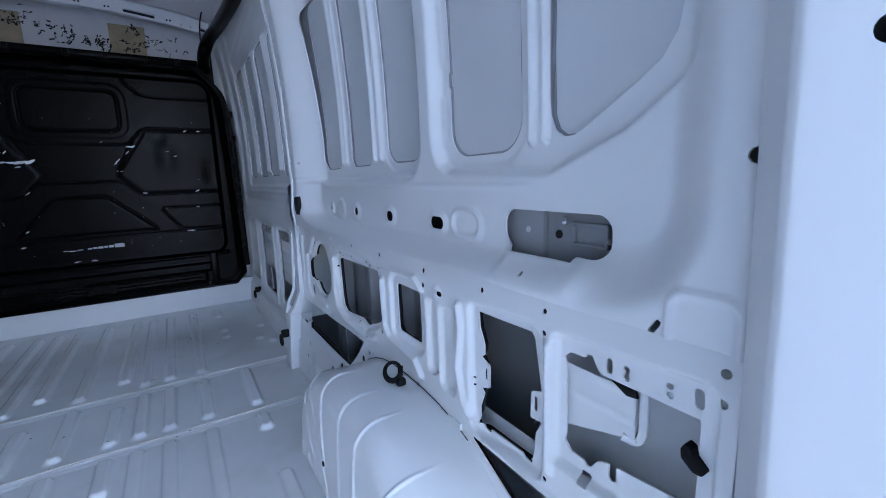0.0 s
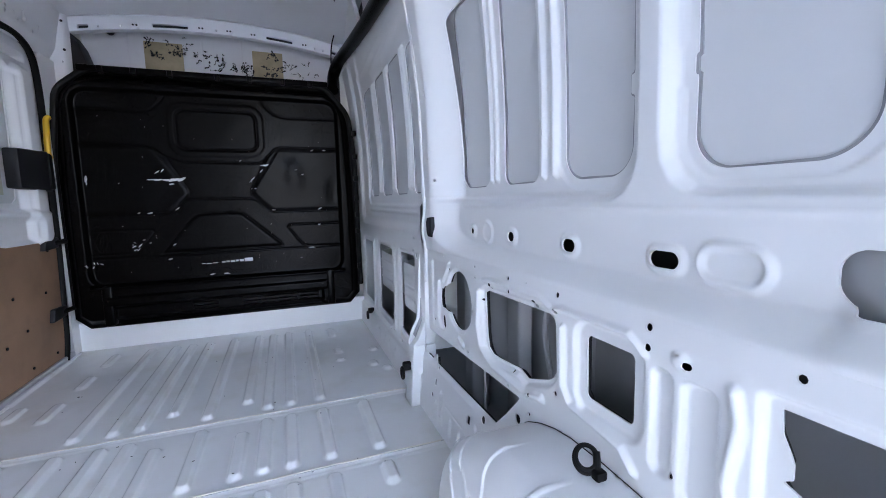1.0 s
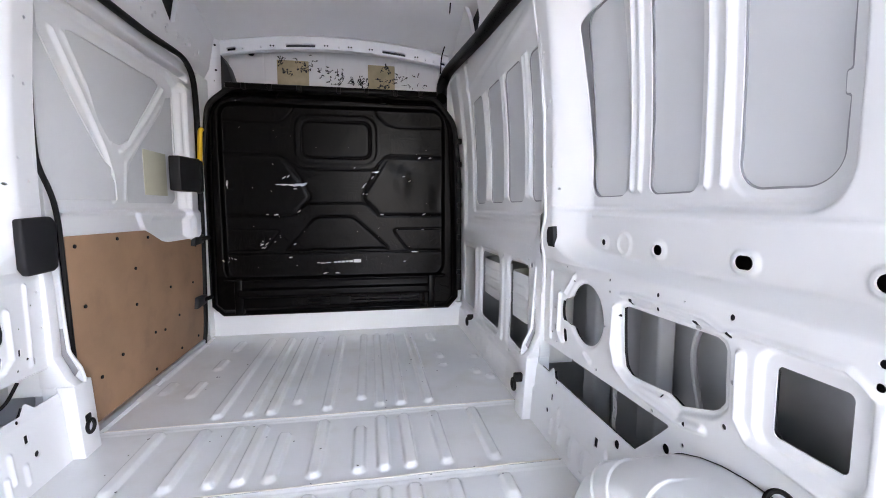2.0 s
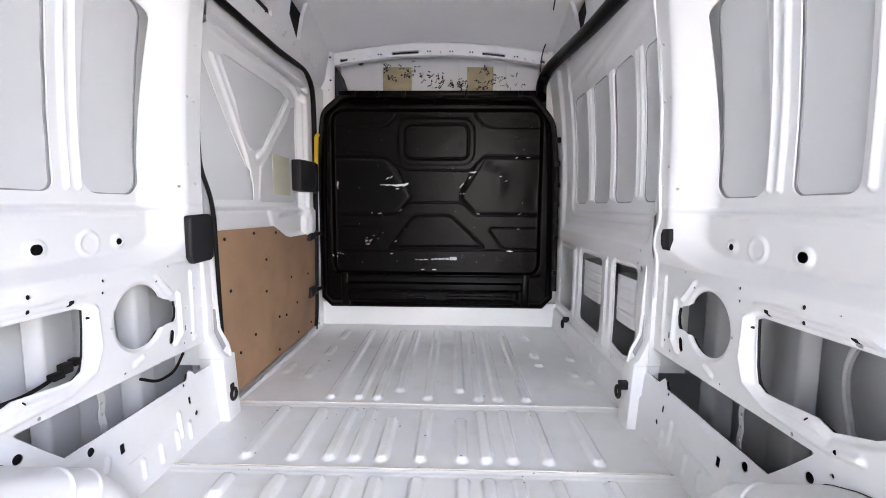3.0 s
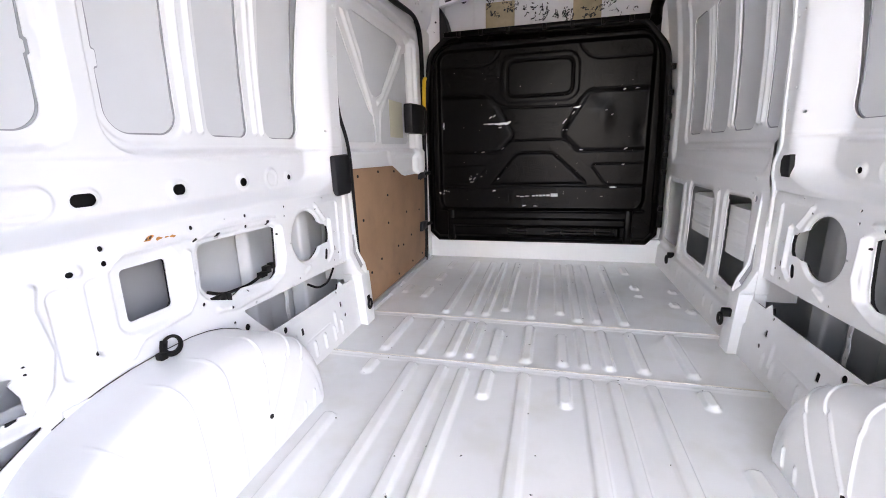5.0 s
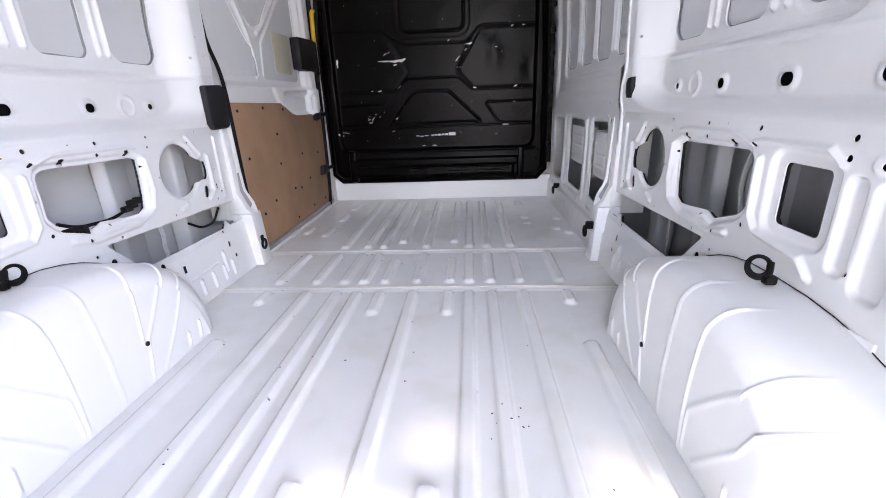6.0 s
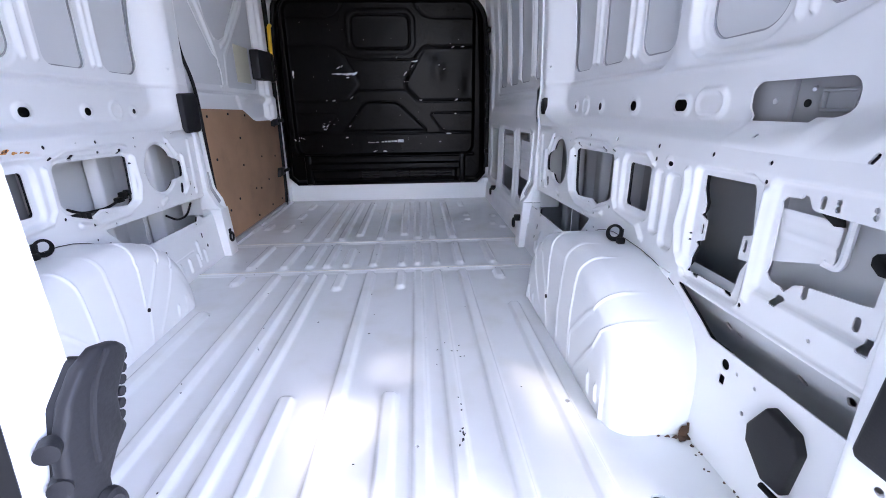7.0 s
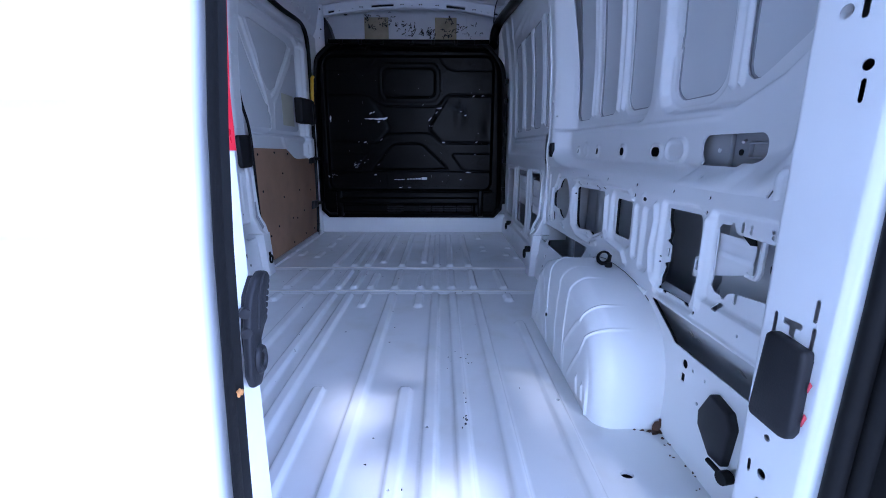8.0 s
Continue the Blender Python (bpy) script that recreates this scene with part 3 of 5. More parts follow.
def rear_pillar_solid(u, v):
    y = 0.111 + u * 0.88
    hs = [box_d(y, v, 0.19, 0.196, 0.416, 0.45, 0.002), np.minimum(box_d(y, v, 0.15, 0.18, 0.438, 0.447, 0.002), box_d(y, v, 0.16, 0.169, 0.423, 0.445, 0.002)),
          box_d(y, v, 0.132, 0.138, 0.456, 0.488, 0.002), box_d(y, v, 0.13, 0.136, 0.418, 0.45, 0.002), box_d(y, v, 0.136, 0.142, 0.725, 0.752, 0.002),
          disc_d(y, v, 0.138, 0.766, 0.0068), box_d(y, v, 0.19, 0.196, 0.188, 0.21, 0.002), disc_d(y, v, 0.168, 0.202, 0.0082), disc_d(y, v, 0.17, 0.262, 0.0055), disc_d(y, v, 0.165, 0.158, 0.0055), box_d(y, v, 0.134, 0.14, 0.155, 0.18, 0.002),
          disc_d(y, v, 0.175, 0.831, 0.0085), box_d(y, v, 0.149, 0.157, 0.818, 0.845, 0.002)]
    return np.minimum.reduce(hs)


def skin_x(u, v):
    return np.interp(v, [-0.1, 0.6, 0.8, 1.3, 1.75, 1.9], [0.935, 0.93, 0.915, 0.895, 0.84, 0.81]) + 0.004 * noise_grid(u * 3, v * 3)


# Shaded copy of SKIN for the right wall's cavity.
SHADED_PRIMER = material("grey_shaded_primer", (0.48, 0.49, 0.5), 0.5, vary=0.1, bump=0.0)
# Sealant grey that also stands for the shaded gap round the panes.
SEALANT_GAP = material("grey_sealant_gap", (0.33, 0.335, 0.345), 0.6, vary=0.25, scale=12)
WALL_LABEL = "white pressed-steel van side wall with cut-outs, ribs and bolt holes"


def side_wall(s, name):
    wall = thing(name, WALL_LABEL, "wall", kind="structure")
    flip = s < 0
    back = (s * 0.012, 0, 0)
    thin = (s * 0.005, 0, 0)
    sheet("lower_frame", (0.26, 1.822), (0.0, 0.592), 0.003, wall_holes, lambda u, v: (s * (low_x(u, v) - wall_relief(u, v)), u, v), (s * 0.0025, 0, 0), PAINT, wall, flip=flip)
    # Near-black sheets for the shade inside the closed sections behind holes and slots.
    sheet("hole_shade_sheet", (0.49, 1.8), (0.02, 0.585), 0.012, lambda u, v: np.minimum.reduce(large_openings(u, v)) - 0.006, lambda u, v: (s * (low_x(u, v) - np.minimum(wall_relief(u, v), 0) + 0.011), u, v), (s * 0.003, 0, 0), DARK, wall, flip=flip)
    sheet("hole_shade_sheet", (0.3, 1.82), (0.6, 0.735), 0.012, lambda u, v: box_d(u, v, 0.43, 0.65, 0.6, 0.72, 0.02), lambda u, v: (s * (upper_x(u, v) + 0.03), u, v), (s * 0.003, 0, 0), DARK, wall, flip=flip)
    sheet("upper_panel", (0.26, 1.83), (0.59, 1.76), 0.0038, upper_solid, lambda u, v: (s * upper_x(u, v), u, v), (s * 0.004, 0, 0), PAINT, wall, flip=flip)
    sheet("pane_skin", (0.33, 1.76), (0.76, 1.74), 0.03, None, lambda u, v: (s * (frame_x(v) + 0.01 + 0.0008 * noise_grid(u * 5, v * 4)), u, v), (s * 0.003, 0, 0), SKIN, wall, flip=flip)
    sheet("pane_sealant_gap", (0.36, 1.74), (0.77, 1.6), 0.0032, lambda u, v: 0.0028 - np.abs(pane_edges(u, v) + 0.0009 + 0.0008 * np.sin(u * 31 + v * 47)), lambda u, v: (s * (frame_x(v) + 0.0065), u, v), (s * 0.003, 0, 0), SEALANT_GAP, wall, flip=flip)
    # Darker grey than the panes, so that the band slots look shaded.
    sheet("outer_skin", (-0.02, 3.4), (0.62, 1.88), 0.04, None, lambda u, v: (s * skin_x(u, v), u, v), back, ECOAT_SHADE, wall, flip=flip)
    # Right cavity takes the shaded grey, left the lit one, as light falls.
    inside = SHADED_PRIMER if s > 0 else SKIN
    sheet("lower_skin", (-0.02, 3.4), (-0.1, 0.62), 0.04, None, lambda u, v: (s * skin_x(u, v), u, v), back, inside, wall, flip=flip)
    # the middle pillar: a boxed foot, a tapering post on it and the turned-back jamb
    part("pillar_foot", prism([(s * 0.698, -0.004), (s * 0.7, 0.02), (s * 0.713, 0.228), (s * 0.8, 0.228), (s * 0.8, -0.004)], "y", 1.82, 1.9, 0.004), PAINT, wall)
    part("pillar_post", prism([(s * 0.706, 0.23), (s * 0.728, 0.252), (s * 0.757, 0.318), (s * 0.757, 0.41), (s * 0.76, 0.52), (s * 0.764, 0.6), (s * 0.8, 0.6), (s * 0.8, 0.23)], "y", 1.814, 1.85, 0.003), PAINT, wall)
    part("pillar_plate", prism([(s * 0.757, 0.6), (s * 0.751, 0.415), (s * 0.745, 0.323), (s * 0.717, 0.272), (s * 0.706, 0.225), (s * 0.79, 0.225), (s * 0.79, 0.6)], "y", 1.862, 1.872, 0.002), PAINT, wall)
    # Grey prism on the plate stands for a shaded slot.
    part("pillar_slot_shade", prism([(s * 0.774, 0.397), (s * 0.757, 0.397), (s * 0.752, 0.323), (s * 0.724, 0.263), (s * 0.738, 0.24), (s * 0.774, 0.29)], "y", 1.8585, 1.8625, 0.0), ECOAT_SHADE, wall)
    part("plate_flange", rod(bend([(s * 0.757, 1.861, 0.55), (s * 0.751, 1.861, 0.415), (s * 0.745, 1.861, 0.323), (s * 0.717, 1.861, 0.272), (s * 0.708, 1.861, 0.23)], 0.02), 0.0045, 8), PAINT, wall)
    sheet("pillar_jamb", (0, 0.13), (0.2, 1.6), 0.01, None, lambda u, v: (s * (0.764 - lean(v) + u), 1.829 + 0.004 * smooth(u / 0.01) - 0.012 * np.exp(-((v - 0.9) / 0.05) ** 2), v), (0, 0.004, 0), PAINT, wall, flip=flip)
    sheet("rear_pillar", (-0.18, 0.2), (-0.1, 1.8), 0.003, rear_pillar_solid, rear_pillar_place(s), (s * 0.004, 0.004, 0), PAINT, wall, flip=flip)
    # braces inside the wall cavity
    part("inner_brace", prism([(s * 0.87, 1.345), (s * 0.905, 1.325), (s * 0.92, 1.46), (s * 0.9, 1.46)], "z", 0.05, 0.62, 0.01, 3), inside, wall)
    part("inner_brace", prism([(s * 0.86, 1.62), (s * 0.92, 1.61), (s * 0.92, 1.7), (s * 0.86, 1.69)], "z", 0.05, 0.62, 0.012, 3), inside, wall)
    sheet("brace_strip", (0, 0.045), (0.14, 0.3), 0.003, lambda u, v: np.minimum.reduce([disc_d(u, v, 0.02, 0.17 + 0.03 * k, 0.005) for k in range(5)] + [0.014 - np.abs(u - 0.021 + 0.004 * np.sin(v * 90))]), lambda u, v: (s * (0.8 + u * 0.3), 1.4 + u, v), (s * 0.002, 0, 0), PAINT, wall, flip=flip)
    sheet("inner_rail", (0.2, 0.95), (0.1, 0.335), 0.008, lambda u, v: np.minimum.reduce([disc_d(u, v, 0.56, 0.245, 0.009), disc_d(u, v, 0.535, 0.238, 0.007), disc_d(u, v, 0.395, 0.235, 0.01), disc_d(u, v, 0.31, 0.26, 0.008)]),
          lambda u, v: (s * (0.818 + 0.03 * smooth((0.26 - v) / 0.06) - 0.012 * raised(np.abs(v - 0.3) - 0.006, 0.02) + 0.004 * raised(np.abs(v - 0.232) - 0.001, 0.006)), u, v), (s * 0.004, 0, 0), SKIN, wall, flip=flip)
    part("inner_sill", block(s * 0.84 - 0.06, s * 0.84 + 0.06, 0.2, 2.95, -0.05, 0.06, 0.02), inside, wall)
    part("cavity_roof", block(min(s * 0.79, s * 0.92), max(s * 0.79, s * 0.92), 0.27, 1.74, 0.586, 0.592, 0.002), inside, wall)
    if s > 0:
        part("skin_stiffener", rod(bend([(s * 0.924, 0.66, 0.28), (s * 0.923, 0.62, 0.36), (s * 0.923, 0.57, 0.43), (s * 0.923, 0.48, 0.5)], 0.08), 0.01, 8, squash=0.6), SKIN, wall)
        part("skin_stiffener", rod(bend([(s * 0.905, 1.24, 0.3), (s * 0.9, 1.27, 0.42), (s * 0.9, 1.25, 0.5), (s * 0.9, 1.19, 0.58)], 0.08), 0.012, 8, squash=0.6), SKIN, wall)
    # Grey panel added behind the square opening to darken it.
    part("opening_shade_panel", block(min(s * 0.865, s * 0.873), max(s * 0.865, s * 0.873), 0.8, 1.04, 0.33, 0.575, 0.003), ECOAT_SHADE, wall)
    # box behind the long slot, with its shade put into the grey
    near, far = s * 0.858, s * 0.868
    part("slot_pocket", block(min(far, s * 0.875), max(far, s * 0.875), 0.42, 0.69, 0.605, 0.735, 0.002), ECOAT_SHADE, wall)
    part("pocket_ledge", block(min(s * 0.856, far), max(s * 0.856, far), 0.578, 0.69, 0.62, 0.73, 0.003), ECOAT_SHADE, wall)
    frame_bm = block(min(near, far), max(near, far), 0.463, 0.526, 0.654, 0.659, 0.002)
    block(min(near, far), max(near, far), 0.463, 0.526, 0.684, 0.689, 0.002, bm=frame_bm)
    block(min(near, far), max(near, far), 0.463, 0.468, 0.654, 0.689, 0.002, bm=frame_bm)
    block(min(near, far), max(near, far), 0.521, 0.526, 0.654, 0.689, 0.002, bm=frame_bm)
    part("pocket_frame", frame_bm, ECOAT_SHADE, wall)
    # The first disc is black for the shade in a hole.
    part("pocket_hole_disc", disc((s * 0.8675, 0.556, 0.667), (1, 0, 0), 0.0065, 0.003), DARK, wall)
    part("pocket_hole_disc", disc((s * 0.8555, 0.61, 0.671), (1, 0, 0), 0.005, 0.003), SKIN, wall)
    part("pocket_clip", rod([(s * 0.866, 0.545, 0.692), (s * 0.852, 0.533, 0.688)], 0.003, 8), STEEL, wall)
    part("pocket_clip", rod([(s * 0.866, 0.468, 0.668), (s * 0.852, 0.454, 0.666)], 0.003, 8), STEEL, wall)
    # plate seen through the rearmost opening
    sheet("rear_skin", (0.262, 0.52), (0.31, 0.58), 0.02, None, lambda u, v: (s * (0.845 + 0.002 * noise_grid(u * 7, v * 6)), u, v), (s * 0.003, 0, 0), SKIN, wall, flip=flip)
    sheet("inner_plate", (0.372, 0.5), (0.38, 0.508), 0.005, lambda u, v: v - 0.442 + (u - 0.39) * 0.3, lambda u, v: (s * (0.796 - 0.004 * raised(np.abs(v - 0.47) - 0.002, 0.009) - 0.004 * raised(np.abs(v - 0.505) - 0.002, 0.009)), u, v), (s * 0.003, 0, 0), PAINT, wall, flip=flip)
    part("inner_bracket", rod(bend([(s * 0.796, 0.388, 0.445), (s * 0.804, 0.373, 0.44), (s * 0.806, 0.368, 0.452), (s * 0.806, 0.368, 0.53)], 0.006), 0.006, 8), PAINT, wall)
    return wall


wall_right = side_wall(1, "wall_right")
wall_left = side_wall(-1, "wall_left")
part("pillar_flange", rod(bend([(0.735 - float(lean(1.6)) + 0.02, 1.83, 1.6)] + [(0.763 - float(lean(z)), y, z) for y, z in ((1.826, 1.3), (1.815, 1.07), (1.82, 0.895), (1.798, 0.733), (1.829, 0.676), (1.827, 0.634), (1.801, 0.603), (1.8, 0.541), (1.8, 0.47))], 0.02), 0.0055, 8), PAINT, wall_right)
sheet("front_panel", (1.81, 3.22), (0.0, 1.56), 0.006, front_solid, lambda u, v: (front_x(u, v), u, v), (0.004, 0, 0), PAINT, wall_right)
for y0, y1, z0, z1 in ((2.325, 2.61, 0.321, 0.502), (1.955, 2.16, 0.308, 0.5)):
    yc, w = (y0 + y1) / 2, (y1 - y0) / 2
    sheet("ribbed_cover", (y0 - 0.02, y1 + 0.05), (z0, z1), 0.005, None, lambda u, v: (0.768 + 0.02 * np.abs((u - yc) / w) ** 8 - 0.005 * sum(raised(np.abs(v - z0 - (z1 - z0) * k) - 0.002, 0.009) for k in (0.25, 0.5, 0.75)), u, v), (0.006, 0, 0), PAINT, wall_right)
sheet("pane_sealant_gap", (1.8, 2.83), (0.765, 1.37), 0.0032, lambda u, v: 0.003 - np.abs(front_pane_edges(u, v) + 0.0013), lambda u, v: (0.7765 - lean(v), u, v), (0.002, 0, 0), SEALANT_GAP, wall_right)
sheet("front_skin", (1.8, 2.9), (0.76, 1.5), 0.03, None, lambda u, v: (0.7785 - lean(v) + 0.0008 * noise_grid(u * 5, v * 4), u, v), (0.01, 0, 0), SKIN, wall_right)
part("cavity_roof", block(0.785, 0.92, 1.82, 2.98, 0.6, 0.61, 0.002), ECOAT_SHADE, wall_right)

# ---- roof, cant rails, front header ----
ceiling = sheet("ceiling", (-0.82, 0.82), (0.0, 3.45), 0.03, None, lambda u, v: (u, v, 1.9 - 0.09 * (u / 0.8) ** 2 - 0.1 * smooth((v - 2.5) / 0.9) + 0.004 * np.cos(v * 21) * (np.abs(u) < 0.7)), (0, 0, 0.01), PAINT, None)
tagged(ceiling, "white painted steel van roof skin seen from below", "ceiling", kind="structure")
ceiling.modifiers.new("thick", "SOLIDIFY").thickness = 0.012


def cant_solid(u, v):
    hs = [poly_d(u, v, [(2.52, 1.82), (2.53, 1.69), (2.66, 1.62), (2.69, 1.635), (2.69, 1.84), (2.54, 1.84)], 0.004), box_d(u, v, 2.14, 2.36, 1.6, 1.635, 0.01)]
    hs += [disc_d(u, v, y, z, 0.009) for y, z in ((2.1, 1.575), (2.1, 1.6), (2.2, 1.56), (2.3, 1.575), (2.3, 1.592), (2.41, 1.57), (2.42, 1.6), (2.5, 1.58), (2.52, 1.6), (2.62, 1.575), (2.63, 1.596), (2.74, 1.6), (2.74, 1.58), (2.83, 1.58), (2.86, 1.62), (2.95, 1.57))]
    hs += [line_d(u, v, 2.79, 1.6, 2.83, 1.605, 0.004), box_d(u, v, 2.86, 2.89, 1.585, 1.61, 0.003), line_d(u, v, 2.62, 1.56, 2.68, 1.57, 0.003)]
    hs += [box_d(u, v, y, y + 0.012, 1.585, 1.615, 0.003) for y in (2.985, 3.2)]
    hs += [box_d(u, v, 0.5, 0.9, 1.64, 1.74, 0.03), box_d(u, v, 1.1, 1.6, 1.64, 1.74, 0.03)]
    return np.minimum.reduce(hs)


for s, name in ((1, "cant_rail"), (-1, "cant_rail")):
    rail = sheet(name, (0.1, 3.35), (1.5, 1.86), 0.009, cant_solid, lambda u, v: (s * np.interp(v, [1.5, 1.56, 1.62, 1.75, 1.86], [0.765, 0.735, 0.725, 0.7, 0.66]), u, v), (s * 0.02, 0, 0), PAINT, None, flip=s < 0)
    tagged(rail, "white steel cant rail along the roof edge with slots", "roof rail", kind="structure")

# Near-black blocks put shade behind the rail slots.
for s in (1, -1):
    tagged(part("rail_shade_block", block(min(s * 0.742, s * 0.8), max(s * 0.742, s * 0.8), 2.0, 3.1, 1.585, 1.85, 0.0), DARK), "near-black block standing for the shade behind the roof rail slots", "rail cavity", kind="structure")
header = thing("roof_header", "white curved roof bow above the bulkhead with slots and bolts", "roof beam", kind="structure")
bow = lambda u: 1.752 - 0.06 * ((u + 0.02) / 0.65) ** 2


def header_place(u, v):
    y = np.interp(v, [0, 0.25, 0.45, 0.75, 1.0], [3.2, 3.17, 3.165, 3.16, 3.21])
    z = bow(u) + np.interp(v, [0, 0.25, 0.45, 0.75, 1.0], [-0.04, -0.035, -0.005, 0.03, 0.065])
    return u, y, z


def header_solid(u, v):
    hs = [box_d(u, v * 0.15, a - b, a + b, 0.048, 0.066, 0.003) for a, b in ((-0.224, 0.085), (0.333, 0.072), (-0.615, 0.024), (0.64, 0.016))]
    hs += [np.hypot(u - a, (v - 0.36) * 0.15) - 0.005 for a in (-0.55, -0.45, 0.0, 0.53, 0.58)]
    hs += [np.hypot(u - a, (v - 0.6) * 0.15) - 0.003 for a in (-0.4, 0.05, 0.42)]
    return np.minimum.reduce(hs)


sheet("bow", (-0.675, 0.675), (0, 1), 0.006, header_solid, header_place, (0, 0.02, 0), PAINT, header)
# Black strip stands for the shade seen through the bow's slots.
sheet("bow_shade_strip", (-0.66, 0.66), (0, 1), 0.02, None, lambda u, v: (u, 3.186, bow(u) - 0.03 + 0.06 * v), (0, 0.004, 0), DARK, header)
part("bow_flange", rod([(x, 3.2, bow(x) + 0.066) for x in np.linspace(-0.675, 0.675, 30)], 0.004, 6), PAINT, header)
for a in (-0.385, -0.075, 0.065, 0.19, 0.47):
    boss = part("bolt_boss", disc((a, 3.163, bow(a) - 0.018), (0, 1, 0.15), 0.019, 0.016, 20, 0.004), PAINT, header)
    # Black discs for the shaded bolt holes.
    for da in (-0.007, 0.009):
        part("bolt_hole_shade", disc((a + da, 3.1545, bow(a) - 0.018), (0, 1, 0.15), 0.005, 0.002, 10), DARK, boss)
part("corner_gusset", prism([(-0.82, 3.14), (-0.7, 3.16), (-0.675, 3.2), (-0.675, 3.4), (-0.82, 3.4)], "z", 1.2, 1.86, 0.015, 3), PAINT, header)
part("corner_gusset", prism([(0.82, 3.15), (0.7, 3.17), (0.645, 3.21), (0.645, 3.4), (0.82, 3.4)], "z", 1.2, 1.86, 0.015, 3), PAINT, header)
# Black discs give the gusset's holes their shade.
for x, z in ((-0.72, 1.62), (-0.7, 1.56), (-0.715, 1.5), (-0.7, 1.7)):
    part("gusset_hole_shade", disc((x, 3.16, z), (0, 1, 0), 0.006, 0.004, 10), DARK, header)
over = thing("overhead_panel", "white overhead panel with tan glue patches and black marks", "panel", kind="structure")
sheet("panel", (-0.7, 0.7), (1.38, 1.8), 0.004, None, lambda u, v: (u, 3.332 - 0.05 * (v - 1.5) + 0.004 * sum(raised(np.abs(u - a) - 0.0015, 0.006) for a in (-0.47, -0.1, 0.112, 0.43)), v), (0, 0.01, 0), PAINT, over)
for x0, x1 in ((-0.392, -0.2), (0.172, 0.345)):
    part("glue_patch", block(x0, x1, 3.317, 3.331, 1.5, 1.69, 0.003), ADHESIVE, over)
rnd = random.Random(5)
flecks = []
for cx, cz, n, way, wide in ((-0.33, 1.6, 5, 1.2, 0.018), (-0.3, 1.54, 4, 1.7, 0.015), (-0.22, 1.59, 6, 2.2, 0.03), (-0.17, 1.57, 4, 2.6, 0.02), (-0.13, 1.62, 4, 3.0, 0.03), (0.0, 1.58, 5, 3.0, 0.04), (0.04, 1.53, 6, 3.2, 0.035), (0.0, 1.5, 2, 0.4, 0.02),
                             (0.112, 1.5, 4, 1.57, 0.006), (0.165, 1.5, 9, 1.6, 0.014), (0.19, 1.47, 4, 1.5, 0.008), (0.31, 1.6, 3, 1.4, 0.015), (0.33, 1.55, 6, 2.8, 0.03), (0.36, 1.52, 4, 0.3, 0.02), (0.4, 1.54, 3, 1.5, 0.02), (0.52, 1.53, 3, 1.5, 0.03), (-0.1, 1.56, 4, 1.6, 0.004), (0.3, 1.47, 4, 1.2, 0.02)):
    for k in range(n + 3):
        x, z, a = cx - 0.035 + rnd.gauss(0, wide), cz + 0.065 + rnd.gauss(0, wide * 0.8), way + rnd.gauss(0, 0.35)
        for q in range(rnd.randint(2, 11)):
            flecks.append(((x, 3.3145, z), 0.25 + 0.8 * rnd.random() ** 2, a))
            x, z, a = x + 0.005 * math.cos(a), z + 0.005 * math.sin(a), a + rnd.gauss(0, 0.55)
tagged(part("glue_marks", splat(flecks, (0, -1, 0), 0.005, 4, 1.25, 0.5), GLUE, over), kind="stuff")
part("side_cheek", prism([(-0.685, 1.36), (-0.6, 1.39), (-0.61, 1.48), (-0.645, 1.6), (-0.68, 1.66)], "y", 3.18, 3.3, 0.008), TRIM, over)
part("side_cheek", prism([(0.67, 1.36), (0.57, 1.42), (0.61, 1.5), (0.67, 1.55)], "y", 3.16, 3.3, 0.008), TRIM, over)
# Dark disc stands for a shaded hole at the left end.
part("end_hole_shade", disc((-0.54, 3.305, 1.72), (0, 1, 0), 0.02, 0.02), TRIM, over)
tagged(part("bulkhead_kick_strip", block(-0.77, 0.76, 3.075, 3.12, -0.01, 0.15, 0.006), PAINT), "white painted steel upstand below the bulkhead", "trim", kind="structure")
closing = tagged(part("cab_wall", block(-0.98, 0.98, 3.42, 3.46, -0.1, 1.95, 0.0), DARK), "dark wall closing the cab side", "wall", kind="structure")
ground = tagged(part("ground", block(-400, 400, -400, 400, -0.9, -0.62, 0.0), ASPHALT), "pale concrete yard outside the van", "ground", kind="structure")
# Tree out of view, added to block high sky and dapple the sun.
tree = thing("tree", "unseen broad leafy tree added to shade and dapple the van's rear", "tree", at=(-3.4, -4.6, -0.62))
part("trunk", rod([(0, 0, 0), (0.05, 0.05, 1.2), (0.2, 0.1, 2.6), (0.4, 0.3, 4.2)], 0.2, 12), BARK, tree)
for tip in ((4.4, 2.0, 4.4), (3.0, 3.2, 4.5), (1.2, -1.2, 4.6), (-2.6, 1.2, 4.0), (3.6, -0.8, 4.5), (-0.6, 3.0, 4.2), (-1.6, -1.0, 3.4), (1.4, 1.2, 3.0)):
    part("limb", rod([(0.15, 0.1, 2.2), (tip[0] * 0.45, tip[1] * 0.45, 3.0 + 0.15 * tip[2]), tip], 0.07, 8), BARK, tree)
rnd = random.Random(77)
leaf_verts, leaf_faces = [], []


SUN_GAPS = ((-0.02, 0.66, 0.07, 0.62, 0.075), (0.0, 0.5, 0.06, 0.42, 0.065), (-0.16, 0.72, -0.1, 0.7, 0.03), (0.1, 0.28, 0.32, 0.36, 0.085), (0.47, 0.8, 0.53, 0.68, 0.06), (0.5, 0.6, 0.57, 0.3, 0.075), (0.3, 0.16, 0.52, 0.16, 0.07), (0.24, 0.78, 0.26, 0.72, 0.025))


